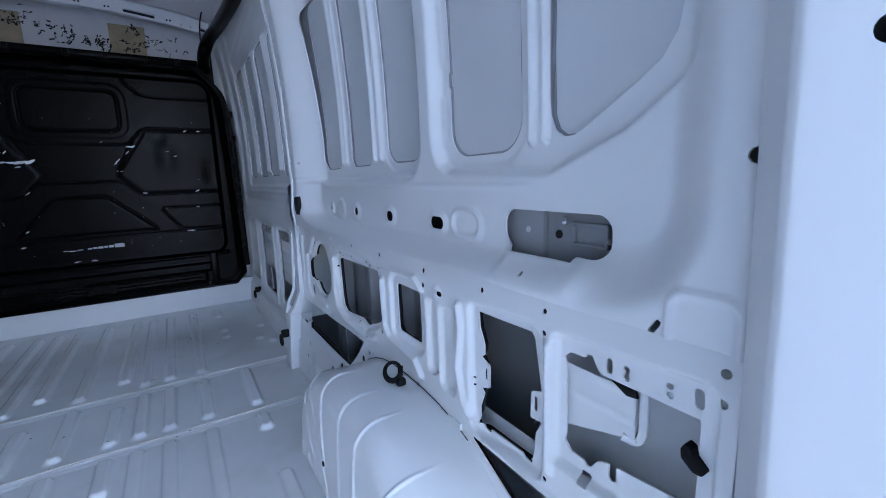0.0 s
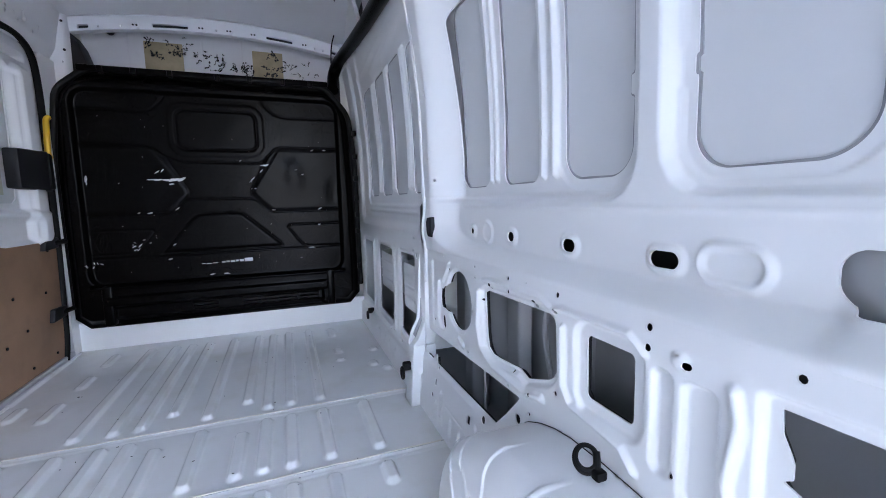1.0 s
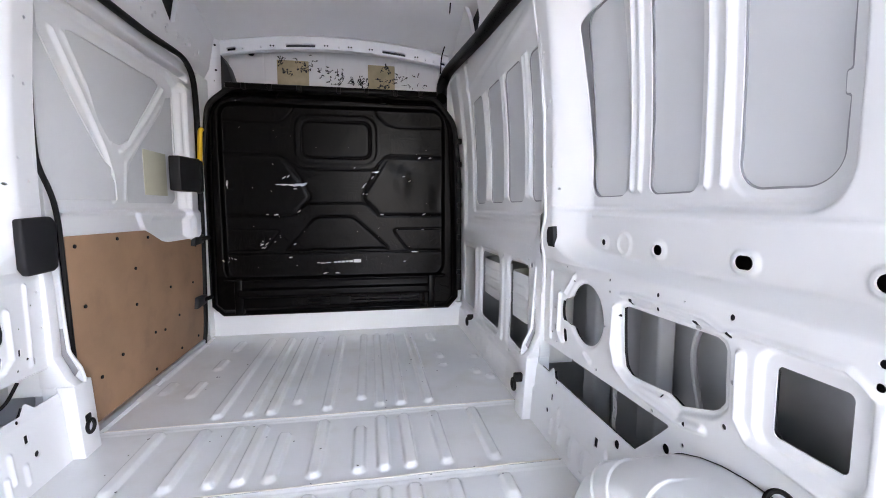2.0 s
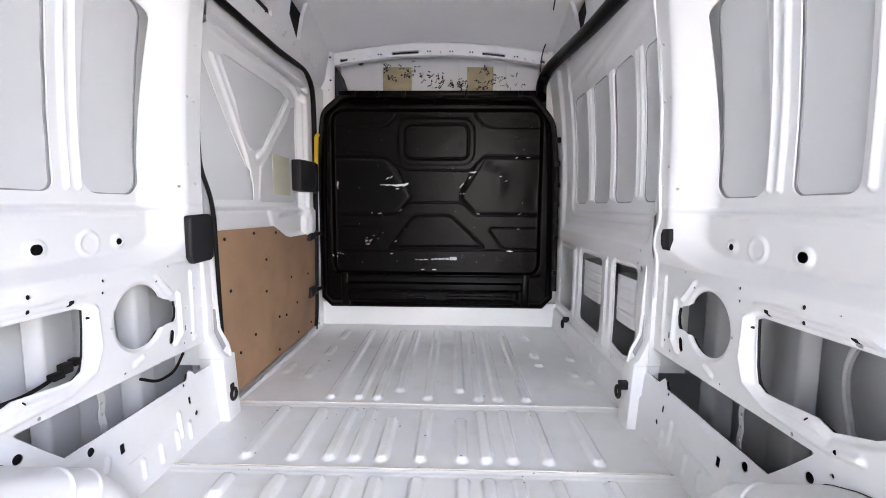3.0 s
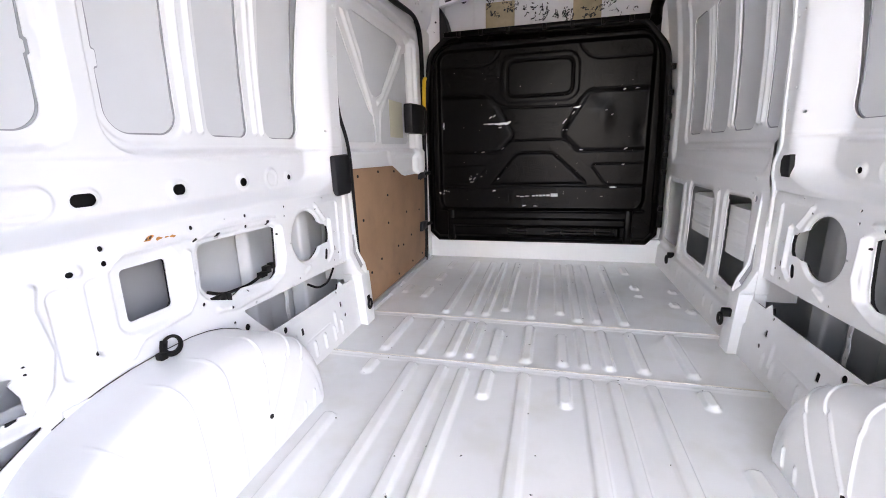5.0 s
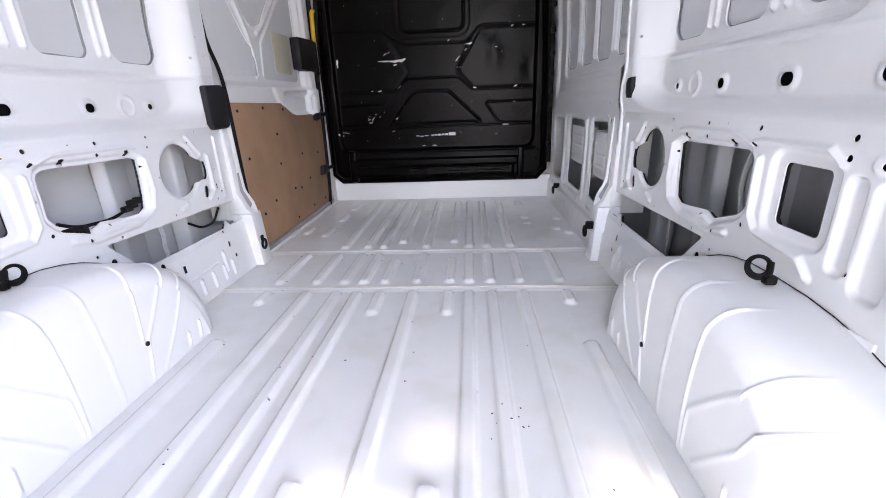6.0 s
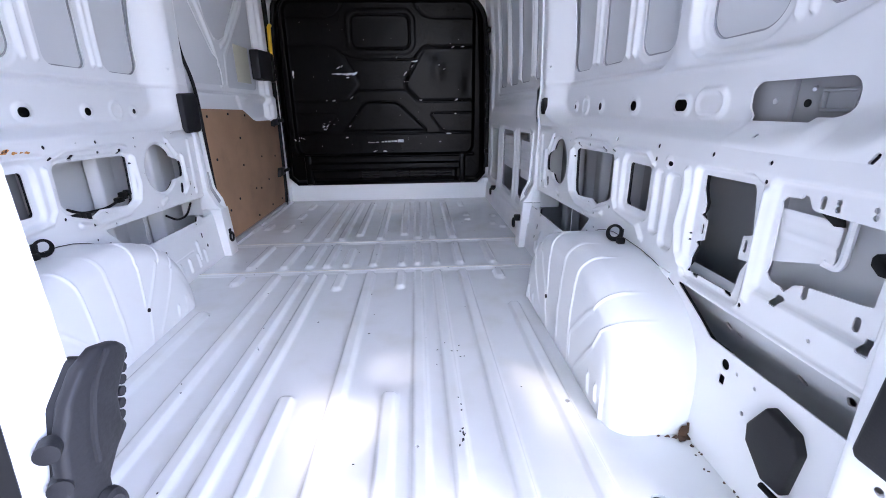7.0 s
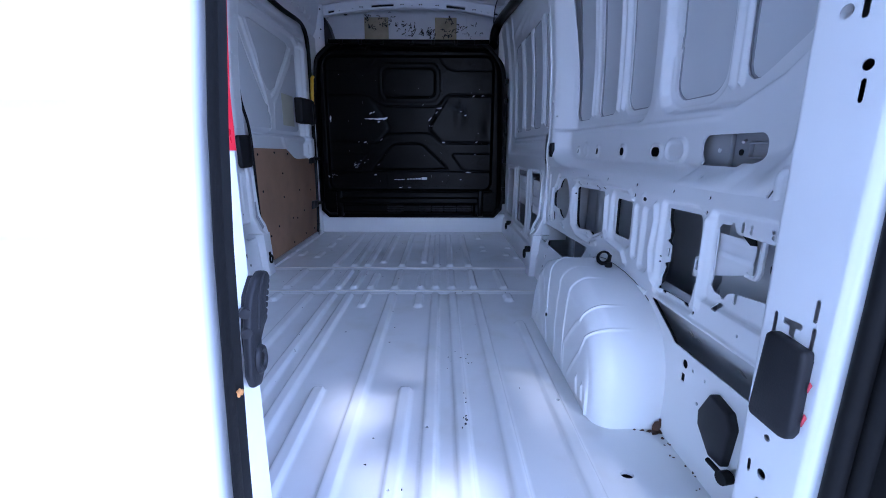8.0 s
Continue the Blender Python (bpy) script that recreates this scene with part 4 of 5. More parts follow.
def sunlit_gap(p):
    """Gaps left in the unseen crown so that sun patches reach the van's floor."""
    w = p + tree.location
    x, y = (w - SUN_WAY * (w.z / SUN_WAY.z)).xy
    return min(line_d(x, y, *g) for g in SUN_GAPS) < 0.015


def clump(c, spread):
    for k in range(9):
        p = c + Vector((rnd.gauss(0, spread), rnd.gauss(0, spread), rnd.gauss(0, spread * 0.62)))
        d = Vector((rnd.gauss(0, 1), rnd.gauss(0, 1), rnd.gauss(0, 0.5))).normalized()
        e = d.cross(Vector((rnd.gauss(0, 0.5), rnd.gauss(0, 0.5), 1))).normalized()
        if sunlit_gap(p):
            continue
        n = len(leaf_verts)
        leaf_verts.extend([tuple(p - d * 0.15), tuple(p + e * 0.09), tuple(p + d * 0.15), tuple(p - e * 0.09)])
        leaf_faces.append((n, n + 1, n + 2, n + 3))


for k in range(900):
    a, q = rnd.uniform(0, 2 * math.pi), math.sqrt(rnd.random())
    clump(Vector((0.4 + 5.6 * q * math.cos(a), 1.6 + 3.2 * q * math.sin(a), 4.5 + 0.9 * (1 - q * q) + rnd.gauss(0, 0.35))), 0.22)
# Low clumps hold light from the left off the right wall.
for k in range(210):
    clump(Vector((rnd.uniform(-4.6, 2.4), rnd.uniform(-1.6, 2.0), rnd.uniform(1.5, 4.4))), 0.22)
# Dense clumps on the sun's path shade the closed leaf and the floor.
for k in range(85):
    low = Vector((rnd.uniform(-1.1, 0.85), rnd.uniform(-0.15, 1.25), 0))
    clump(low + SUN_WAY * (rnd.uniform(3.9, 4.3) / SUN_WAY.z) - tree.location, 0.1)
leaf_mesh = bpy.data.meshes.new("crown")
leaf_mesh.from_pydata(leaf_verts, [], leaf_faces)
tagged(finish("crown", leaf_mesh, LEAF, tree, smooth_shade=False), kind="stuff")
tagged(part("roof_shell", block(-0.86, 0.86, 0.0, 3.4, 1.93, 1.99, 0.02), GLOSS), "white outer roof skin of the van", "roof", kind="structure")
rear_header = tagged(part("rear_header", prism([(0.02, 1.7), (0.28, 1.74), (0.3, 1.95), (0.0, 1.95)], "x", -0.86, 0.86, 0.01), PAINT), "white rear roof header over the door opening", "header", kind="structure")
rear_sill = tagged(part("rear_sill", prism([(0.02, -0.12), (0.1, -0.12), (0.1, 0.0), (0.03, -0.012)], "x", -0.8, 0.8, 0.004), TRIM), "dark plastic cover on the rear door sill", "sill", kind="structure")


# ---- bulkhead ----
bulkhead = thing("bulkhead", "black moulded plastic bulkhead panel, scratched, with raised shapes", "bulkhead", at=(-0.018, 3.02, 0))
EDGE = [(-0.67, 0.124), (0.677, 0.124), (0.737, 0.19), (0.74, 0.3), (0.732, 0.87), (0.716, 1.24), (0.688, 1.32), (0.64, 1.385), (0.585, 1.424), (-0.5, 1.438), (-0.577, 1.426), (-0.65, 1.39), (-0.695, 1.334), (-0.718, 1.266), (-0.732, 0.87), (-0.734, 0.185)]


def groove(u, v, pts, r=0.003, soft=0.007):
    return raised(path_d(u, v, pts, r), soft)


def bulk_y(u, v):
    """How far the panel stands towards the load space."""
    h = 0.028 * raised(poly_d(u, v, EDGE, -0.03), 0.03)
    h = h + 0.02 * raised(poly_d(u, v, EDGE, -0.045), 0.02) - 0.03 * raised(box_d(u, v, -0.634, 0.636, 0.346, 1.343, 0.07), 0.02)
    h = h - 0.008 * (raised(box_d(u, v, -0.203, 0.2, 1.052, 1.27, 0.05), 0.008) - raised(box_d(u, v, -0.193, 0.19, 1.062, 1.26, 0.042), 0.008))
    h = h + 0.003 * raised(box_d(u, v, -0.235, 0.232, 1.02, 1.3, 0.08), 0.012)
    big = [[(-0.63, 1.25), (-0.36, 1.246), (-0.3, 1.262), (-0.262, 1.3), (-0.238, 1.335)], [(0.63, 1.246), (0.345, 1.246), (0.29, 1.262), (0.25, 1.3), (0.23, 1.332)],
           [(-0.63, 1.08), (-0.355, 1.078), (-0.305, 1.058), (-0.265, 1.02), (-0.2, 0.994), (-0.17, 0.99), (0.19, 0.988), (0.22, 0.996), (0.25, 1.03), (0.285, 1.068), (0.315, 1.078), (0.63, 1.075)],
           [(-0.63, 0.712), (-0.275, 0.714), (-0.24, 0.727), (-0.188, 0.785), (-0.162, 0.812), (-0.158, 0.838), (-0.255, 1.012)], [(0.63, 0.712), (0.26, 0.712), (0.228, 0.724), (0.172, 0.784), (0.15, 0.812), (0.147, 0.838), (0.238, 1.012)],
           [(-0.2, 0.774), (-0.172, 0.79), (0.14, 0.791), (0.172, 0.78)],
           [(-0.309, 0.506), (-0.17, 0.678), (-0.14, 0.707), (-0.11, 0.713), (0.065, 0.714), (0.1, 0.704), (0.29, 0.53), (0.296, 0.512), (-0.309, 0.506)],
           [(-0.63, 0.635), (-0.352, 0.633), (-0.34, 0.62), (-0.42, 0.523), (-0.45, 0.511), (-0.63, 0.507)], [(0.63, 0.636), (0.342, 0.634), (0.332, 0.62), (0.41, 0.515), (0.44, 0.503), (0.63, 0.5)],
           [(-0.63, 0.488), (0.63, 0.494)]]
    for pts in big:
        h = h - 0.007 * groove(u, v, pts)
    h = h + 0.004 * raised(poly_d(u, v, big[6][:-1], -0.01), 0.02)
    h = h + 0.003 * raised(poly_d(u, v, [(0.64, 1.065), (0.3, 1.065), (0.16, 0.845), (0.16, 0.815), (0.25, 0.722), (0.64, 0.722)], -0.006), 0.016)
    h = h + 0.003 * raised(poly_d(u, v, [(-0.64, 1.07), (-0.32, 1.065), (-0.17, 0.845), (-0.17, 0.815), (-0.26, 0.724), (-0.64, 0.722)], -0.006), 0.016)
    h = h + 0.018 * raised(box_d(u, v, -0.575, 0.54, 0.245, 0.29, 0.01), 0.014) + 0.014 * raised(box_d(u, v, -0.64, 0.64, 0.338, 0.352, 0.006), 0.012)
    h = h - 0.02 * raised(box_d(u, v, -0.545, 0.51, 0.14, 0.235, 0.01), 0.014)
    for c in (-0.3, 0.01, 0.28):
        h = h + 0.012 * raised(box_d(u, v, c - 0.02, c + 0.02, 1.37, 1.42, 0.006), 0.012)
    h = h - 0.006 * raised(np.abs(v - 1.385) - 0.004, 0.01)
    # a dent and buckles in one of the fields
    h = h - 0.005 * np.exp(-((u - 0.36) ** 2 + (v - 1.03) ** 2) / 0.003) + 0.005 * np.exp(-((u - 0.385) ** 2 / 0.002 + (v - 0.92) ** 2 / 0.008)) - 0.004 * np.exp(-((u - 0.6) ** 2 / 0.0012 + (v - 0.82) ** 2 / 0.004))
    h = h + 0.0007 * noise_grid(u * 9, v * 11) + 0.0003 * noise_grid(u * 21 + 2, v * 17)
    return h


def bulk_solid(u, v):
    hs = [-poly_d(u, v, EDGE, 0.0)]
    for a, b in ((0.064, 0.16), (0.168, 0.262), (0.268, 0.364), (0.372, 0.484), (-0.19, -0.06)):
        for j in range(3):
            hs.append(box_d(u, v, a, b, 0.178 + j * 0.02, 0.19 + j * 0.02, 0.003))
    return np.minimum.reduce(hs)


sheet("panel", (-0.75, 0.75), (0.11, 1.45), 0.0047, bulk_solid, lambda u, v: (u, -bulk_y(u, v) + 0.03, v), (0, 0.03, 0), PLASTIC, bulkhead)
part("backing", prism([(x * 0.97, 0.132 + (z - 0.124) * 0.985) for x, z in EDGE], "y", 0.05, 0.07, 0.0), DARK, bulkhead)
part("top_rail", block(-0.6, 0.6, 0.0, 0.06, 1.43, 1.462, 0.008), PLASTIC, bulkhead)
part("corner_strut", block(0.537, 0.58, -0.03, 0.03, 0.14, 0.35, 0.008), PLASTIC, bulkhead)
part("corner_strut", block(-0.59, -0.545, -0.03, 0.03, 0.14, 0.35, 0.008), PLASTIC, bulkhead)
for k, z in enumerate((1.17, 1.03, 0.9, 0.78, 0.68, 0.58, 0.36)):
    part("edge_clip", block(0.726, 0.752, -0.012, 0.01, z - 0.016, z + 0.016, 0.004), PLASTIC, bulkhead)
part("edge_seal", rod(bend([(0.745, 0.025, 0.24), (0.738, 0.025, 1.0), (0.71, 0.025, 1.28), (0.58, 0.025, 1.435), (-0.57, 0.025, 1.445), (-0.7, 0.025, 1.34), (-0.738, 0.025, 1.0), (-0.742, 0.025, 0.24)], 0.05), 0.016, 8), RUBBER, bulkhead)
rnd = random.Random(11)
scr = [((x, 0, z), k, turn) for x, z, k, turn in (
    (-0.331, 0.898, 0.9, 0.0), (-0.3, 0.898, 1.1, 0.02), (-0.265, 0.897, 1.4, 0.0), (-0.225, 0.899, 2.0, 0.1), (-0.2, 0.895, 1.4, 0.5), (-0.24, 0.874, 0.7, 0.05), (-0.3, 0.938, 0.7, 0.5), (-0.277, 0.946, 0.6, 0.9), (-0.612, 0.899, 1.2, 1.5), (-0.61, 0.879, 0.6, 1.5),
    (0.228, 0.977, 1.3, 0.15), (0.155, 0.895, 1.2, 0.9), (0.15, 0.845, 0.9, 0.2), (0.172, 0.845, 0.5, 0.2), (0.208, 0.945, 0.6, 0.8), (0.492, 1.066, 0.8, 0.5), (0.558, 1.067, 0.7, 0.1), (0.397, 0.952, 0.5, 0.1), (0.431, 0.925, 0.6, 0.3), (0.262, 0.722, 1.0, 0.0), (0.519, 0.725, 0.7, 0.4), (0.51, 0.63, 0.6, 0.1),
    (-0.222, 0.742, 0.7, 0.6), (-0.352, 0.722, 0.8, 0.05), (-0.4, 0.724, 0.5, 0.2), (-0.44, 0.547, 0.7, 0.4), (-0.41, 0.552, 0.7, 0.9), (-0.43, 0.53, 0.5, 0.3), (0.464, 0.49, 1.2, 0.0), (-0.081, 0.372, 0.7, 0.05), (-0.01, 0.37, 0.9, 0.05), (0.398, 0.434, 0.5, 0.1), (0.1, 1.0, 0.4, 0.4), (-0.25, 0.55, 0.5, 0.6), (-0.28, 0.47, 0.6, 0.2))]
scr += [((-0.625 + rnd.gauss(0, 0.014), 0, 0.455 + rnd.gauss(0, 0.014)), 0.45, rnd.random() * 3) for k in range(6)]
scr += [((-0.4 + rnd.gauss(0, 0.03), 0, 0.56 + rnd.gauss(0, 0.03)), 0.35, rnd.random() * 3) for k in range(6)]
scr += [((rnd.uniform(-0.58, 0.58), 0, rnd.uniform(0.36, 1.25)), 0.17, rnd.random() * 3) for k in range(34)]
tagged(part("scratch_wear", splat([((p[0], 0.03 - float(bulk_y(np.array(p[0]), np.array(p[2]))) - 0.0006, p[2]), s, a) for p, s, a in scr], (0, -1, 0), 0.0065, 2, 2.6, 0.5), SCUFF, bulkhead, "white scratches and flaked paint"), kind="stuff")
# worn label strip: bars only
for a, b, z0, z1 in ((-0.13, -0.112, 0.433, 0.437), (-0.108, -0.08, 0.43, 0.434), (-0.075, -0.05, 0.433, 0.437), (-0.03, -0.012, 0.433, 0.44), (-0.008, 0.01, 0.434, 0.443), (0.014, 0.036, 0.433, 0.444), (0.04, 0.055, 0.435, 0.445), (0.06, 0.082, 0.434, 0.446), (0.086, 0.13, 0.432, 0.452)):
    part("label_bar", block(a, b, 0.0095, 0.0135, z0, z1, 0.0006), SCUFF, bulkhead, "worn white label bar")
for x in (-0.5, -0.36, -0.2, 0.02, 0.18, 0.35, 0.5):
    part("rail_clip", block(x - 0.012, x + 0.012, -0.012, 0.02, 1.425, 1.458, 0.004), PLASTIC, bulkhead)

# ---- sliding side door with hardboard panel ----
door = thing("sliding_door", "white steel sliding side door, closed, with brown hardboard lower panel", "door", at=(-0.8, 1.93, 0))


def door_x(u, v):
    """u runs forward from the door's rear edge; how far the inner face stands into the load space."""
    h = 0.022 - 0.022 * raised(poly_d(u, v, [(-0.1, 0.762), (0.9, 0.762), (0.9, 1.34), (0.8, 1.39), (-0.1, 1.39)], 0.01), 0.016)
    h = h + 0.012 * raised(path_d(u, v, [(0.056, 1.315), (0.172, 1.15), (0.281, 0.986), (0.323, 0.888), (0.323, 0.79)], 0.008), 0.013)
    h = h + 0.007 * raised(path_d(u, v, [(0.11, 1.325), (0.226, 1.16), (0.33, 1.012)], 0.005), 0.012)
    h = h + 0.012 * raised(path_d(u, v, [(0.772, 1.32), (0.62, 1.164), (0.441, 1.009), (0.392, 0.983)], 0.008), 0.014)
    h = h + 0.006 * raised(path_d(u, v, [(0.75, 1.239), (0.535, 1.037), (0.423, 0.943), (0.401, 0.8)], 0.005), 0.012)
    h = h + 0.03 * raised(box_d(u, v, 0.885, 1.0, 0.6, 1.39, 0.04), 0.03)
    h = h + 0.007 * raised(np.abs(v - 0.745) - 0.004, 0.012) * (u < 0.45)
    h = h + 0.012 * raised(poly_d(u, v, [(0.44, 0.735), (1.08, 0.735), (1.08, 0.59), (0.62, 0.58), (0.53, 0.62), (0.47, 0.68)], 0.01), 0.02)
    h = h - 0.02 * raised(box_d(u, v, 0.53, 0.92, 0.61, 0.715, 0.03), 0.03)
    h = h - 0.045 * raised(line_d(u, v, 0.05, 1.44, 1.0, 1.44, 0.012), 0.02)
    return h + 0.0008 * noise_grid(u * 5, v * 6)


def door_solid(u, v):
    return np.minimum.reduce([poly_d(u, v, [(-0.1, 1.302), (-0.01, 1.302), (0.074, 1.184), (0.185, 1.047), (0.304, 0.912), (0.322, 0.84), (0.32, 0.795), (-0.1, 0.79)], 0.004),
                              poly_d(u, v, [(0.127, 1.337), (0.157, 1.344), (0.7, 1.344), (0.735, 1.327), (0.649, 1.234), (0.452, 1.038), (0.384, 1.012), (0.323, 1.018), (0.269, 1.084)], 0.004),
                              poly_d(u, v, [(0.864, 1.305), (0.848, 0.805), (0.82, 0.788), (0.423, 0.786), (0.421, 0.867), (0.453, 0.937), (0.56, 1.04), (0.749, 1.208), (0.807, 1.288)], 0.004)])


sheet("inner_frame", (0.0, 1.13), (0.02, 1.56), 0.0055, door_solid, lambda u, v: (door_x(u, v), u, v), (-0.004, 0, 0), PAINT, door, flip=True)
part("outer_panel", block(-0.04, -0.0065, -0.02, 1.18, 0.7, 1.4, 0.002), SKIN, door)
part("outer_skin", block(-0.085, -0.06, -0.02, 1.25, -0.05, 1.6, 0.006), SKIN, door)
part("hardboard_panel", prism([(-0.02, 0.035), (0.0, 0.028), (1.03, 0.028), (1.055, 0.05), (1.055, 0.6), (0.66, 0.602), (0.6, 0.612), (0.52, 0.645), (0.46, 0.668), (-0.02, 0.674)], "x", 0.03, 0.038, 0.001), PLY, door, "brown hardboard lining, stained near the floor")
for y, z in ((0.252, 0.648), (0.473, 0.638), (0.362, 0.521), (0.649, 0.392), (0.485, 0.222), (0.235, 0.21), (0.571, 0.209), (0.721, 0.239), (0.96, 0.56), (0.048, 0.439), (0.104, 0.175), (0.474, 0.06), (0.729, 0.07), (0.934, 0.07), (0.353, 0.376), (0.9, 0.37), (0.02, 0.64)):
    part("fixing", disc((0.039, y, z), (1, 0, 0), 0.0065, 0.005, 10), RUBBER, door)
part("foam_pad", block(-0.0068, -0.0045, 0.57, 0.78, 0.82, 1.02, 0.001), FOAM, door, "pale yellow foam pad behind the frame")
latch = part("latch_cover", prism([(0.79, 0.848), (1.06, 0.84), (1.06, 1.03), (0.79, 1.018)], "x", 0.0, 0.055, 0.008), TRIM, door, "black plastic latch cover")
part("latch_lip", block(0.03, 0.063, 1.03, 1.065, 0.85, 1.02, 0.006), RUBBER, latch)
for z in (0.592, 0.252):
    hinge = part("door_catch", prism([(0.9, z - 0.03), (1.03, z - 0.025), (1.04, z + 0.025), (0.92, z + 0.03)], "x", 0.02, 0.058, 0.006), TRIM, door, "black catch block")
    part("catch_stem", rod([(0.05, 1.0, z), (0.075, 1.06, z + 0.005)], 0.012, 8), RUBBER, hinge)
part("bottom_rail", block(0.0, 0.05, 0.0, 1.08, 0.0, 0.028, 0.006), STEEL, door)
seal = thing("door_seal", "black rubber seal round the sliding door opening", "door seal")
part("rear_strip", rod(bend([(-0.76, 1.92, 0.05), (-0.76, 1.91, 0.19), (-0.76, 1.9, 0.36), (-0.76, 1.894, 0.55), (-0.76, 1.888, 0.72), (-0.762, 1.875, 0.8), (-0.766, 1.83, 0.89), (-0.785, 1.855, 1.0), (-0.79, 1.875, 1.27), (-0.775, 1.88, 1.46), (-0.76, 1.94, 1.502)], 0.04, 6), 0.0075, 8), RUBBER, seal)
part("front_strip", rod(bend([(-0.76, 1.93, 1.502), (-0.76, 2.5, 1.506), (-0.76, 2.86, 1.53), (-0.76, 2.98, 1.48), (-0.76, 3.003, 1.32), (-0.76, 2.999, 0.97), (-0.76, 2.991, 0.54), (-0.76, 2.96, 0.1), (-0.76, 2.93, 0.0)], 0.09, 8), 0.015, 10), RUBBER, seal)
post = tagged(part("front_door_post", prism([(-0.75, 3.0), (-0.785, 3.03), (-0.9, 3.1), (-0.9, 3.3), (-0.745, 3.3)], "z", 0.0, 1.5, 0.01), PAINT), "white painted front post of the side door opening", "door post", kind="structure")
tagged(part("front_post", prism([(0.725, 3.16), (0.755, 3.12), (0.88, 3.15), (0.88, 3.4), (0.725, 3.4)], "z", 0.0, 1.62, 0.01), PAINT), "white painted front post beside the bulkhead", "door post", kind="structure")
sill = tagged(part("side_step", prism([(-0.735, 1.87), (-0.735, 3.04), (-0.9, 3.04), (-0.9, 1.87)], "z", -0.1, 0.004, 0.004), PAINT), "white painted side door sill", "sill", kind="structure")
grab = thing("grab_handle", "yellow plastic grab handle on the door post beside the bulkhead", "handle", at=(-0.752, 3.005, 1.004))
part("bar", rod(bend([(0, 0, 0), (0.004, -0.024, 0.012), (0.008, -0.026, 0.09), (0.012, -0.024, 0.178), (0.012, 0, 0.19)], 0.01), 0.0125, 10), YELLOW, grab)
pad = thing("buffer_pad", "black rubber buffer pad on the middle pillar", "buffer", at=(-0.767, 1.79, 0.658))
part("pad", prism([(-0.066, 0.075), (0.05, 0.08), (0.068, 0.06), (0.062, -0.07), (0.045, -0.08), (-0.05, -0.082), (-0.066, -0.06)], "x", 0.0, 0.024, 0.008, 3), TRIM, pad)
# Almost flush black plate: the shade inside the pillar's socket.
tagged(part("socket_shade", prism([(1.727, 0.636), (1.77, 0.636), (1.783, 0.652), (1.786, 0.684), (1.776, 0.7), (1.735, 0.704)], "x", 0.7615, 0.775, 0.001), DARK), "near-black plate standing for the shaded socket in the white middle pillar", "socket")

# ---- wheel arches ----
def arch_curve(t):
    """t from 0 at the front floor to 1 at the rear floor: y, z of the arch against the wall."""
    a = math.pi * t
    c, s = math.cos(a), math.sin(a)
    if c > 0:
        return 0.945 + 0.355 * c ** 0.95, 0.318 * abs(s) ** 0.95
    return 0.945 - 0.405 * abs(c) ** 0.72, 0.318 * abs(s) ** 0.62


RIBS = ((1.199, ((1.172, 0.185), (1.05, 0.008))), (1.136, ((1.111, 0.243), (1.019, 0.117), (1.007, 0.006))), (1.017, ((1.015, 0.243), (1.003, 0.126))), (0.892, ((0.896, 0.262), (0.912, 0.006))), (0.797, ((0.806, 0.243), (0.816, 0.008))), (0.663, ((0.715, 0.204), (0.797, 0.111), (0.804, 0.019))), (0.605, ((0.663, 0.146), (0.763, 0.021))))
DASHES = ((0.669, 0.068, 0.021), (0.624, 0.068, 0.029), (1.205, 0.064, 0.019), (1.156, 0.051, 0.019))


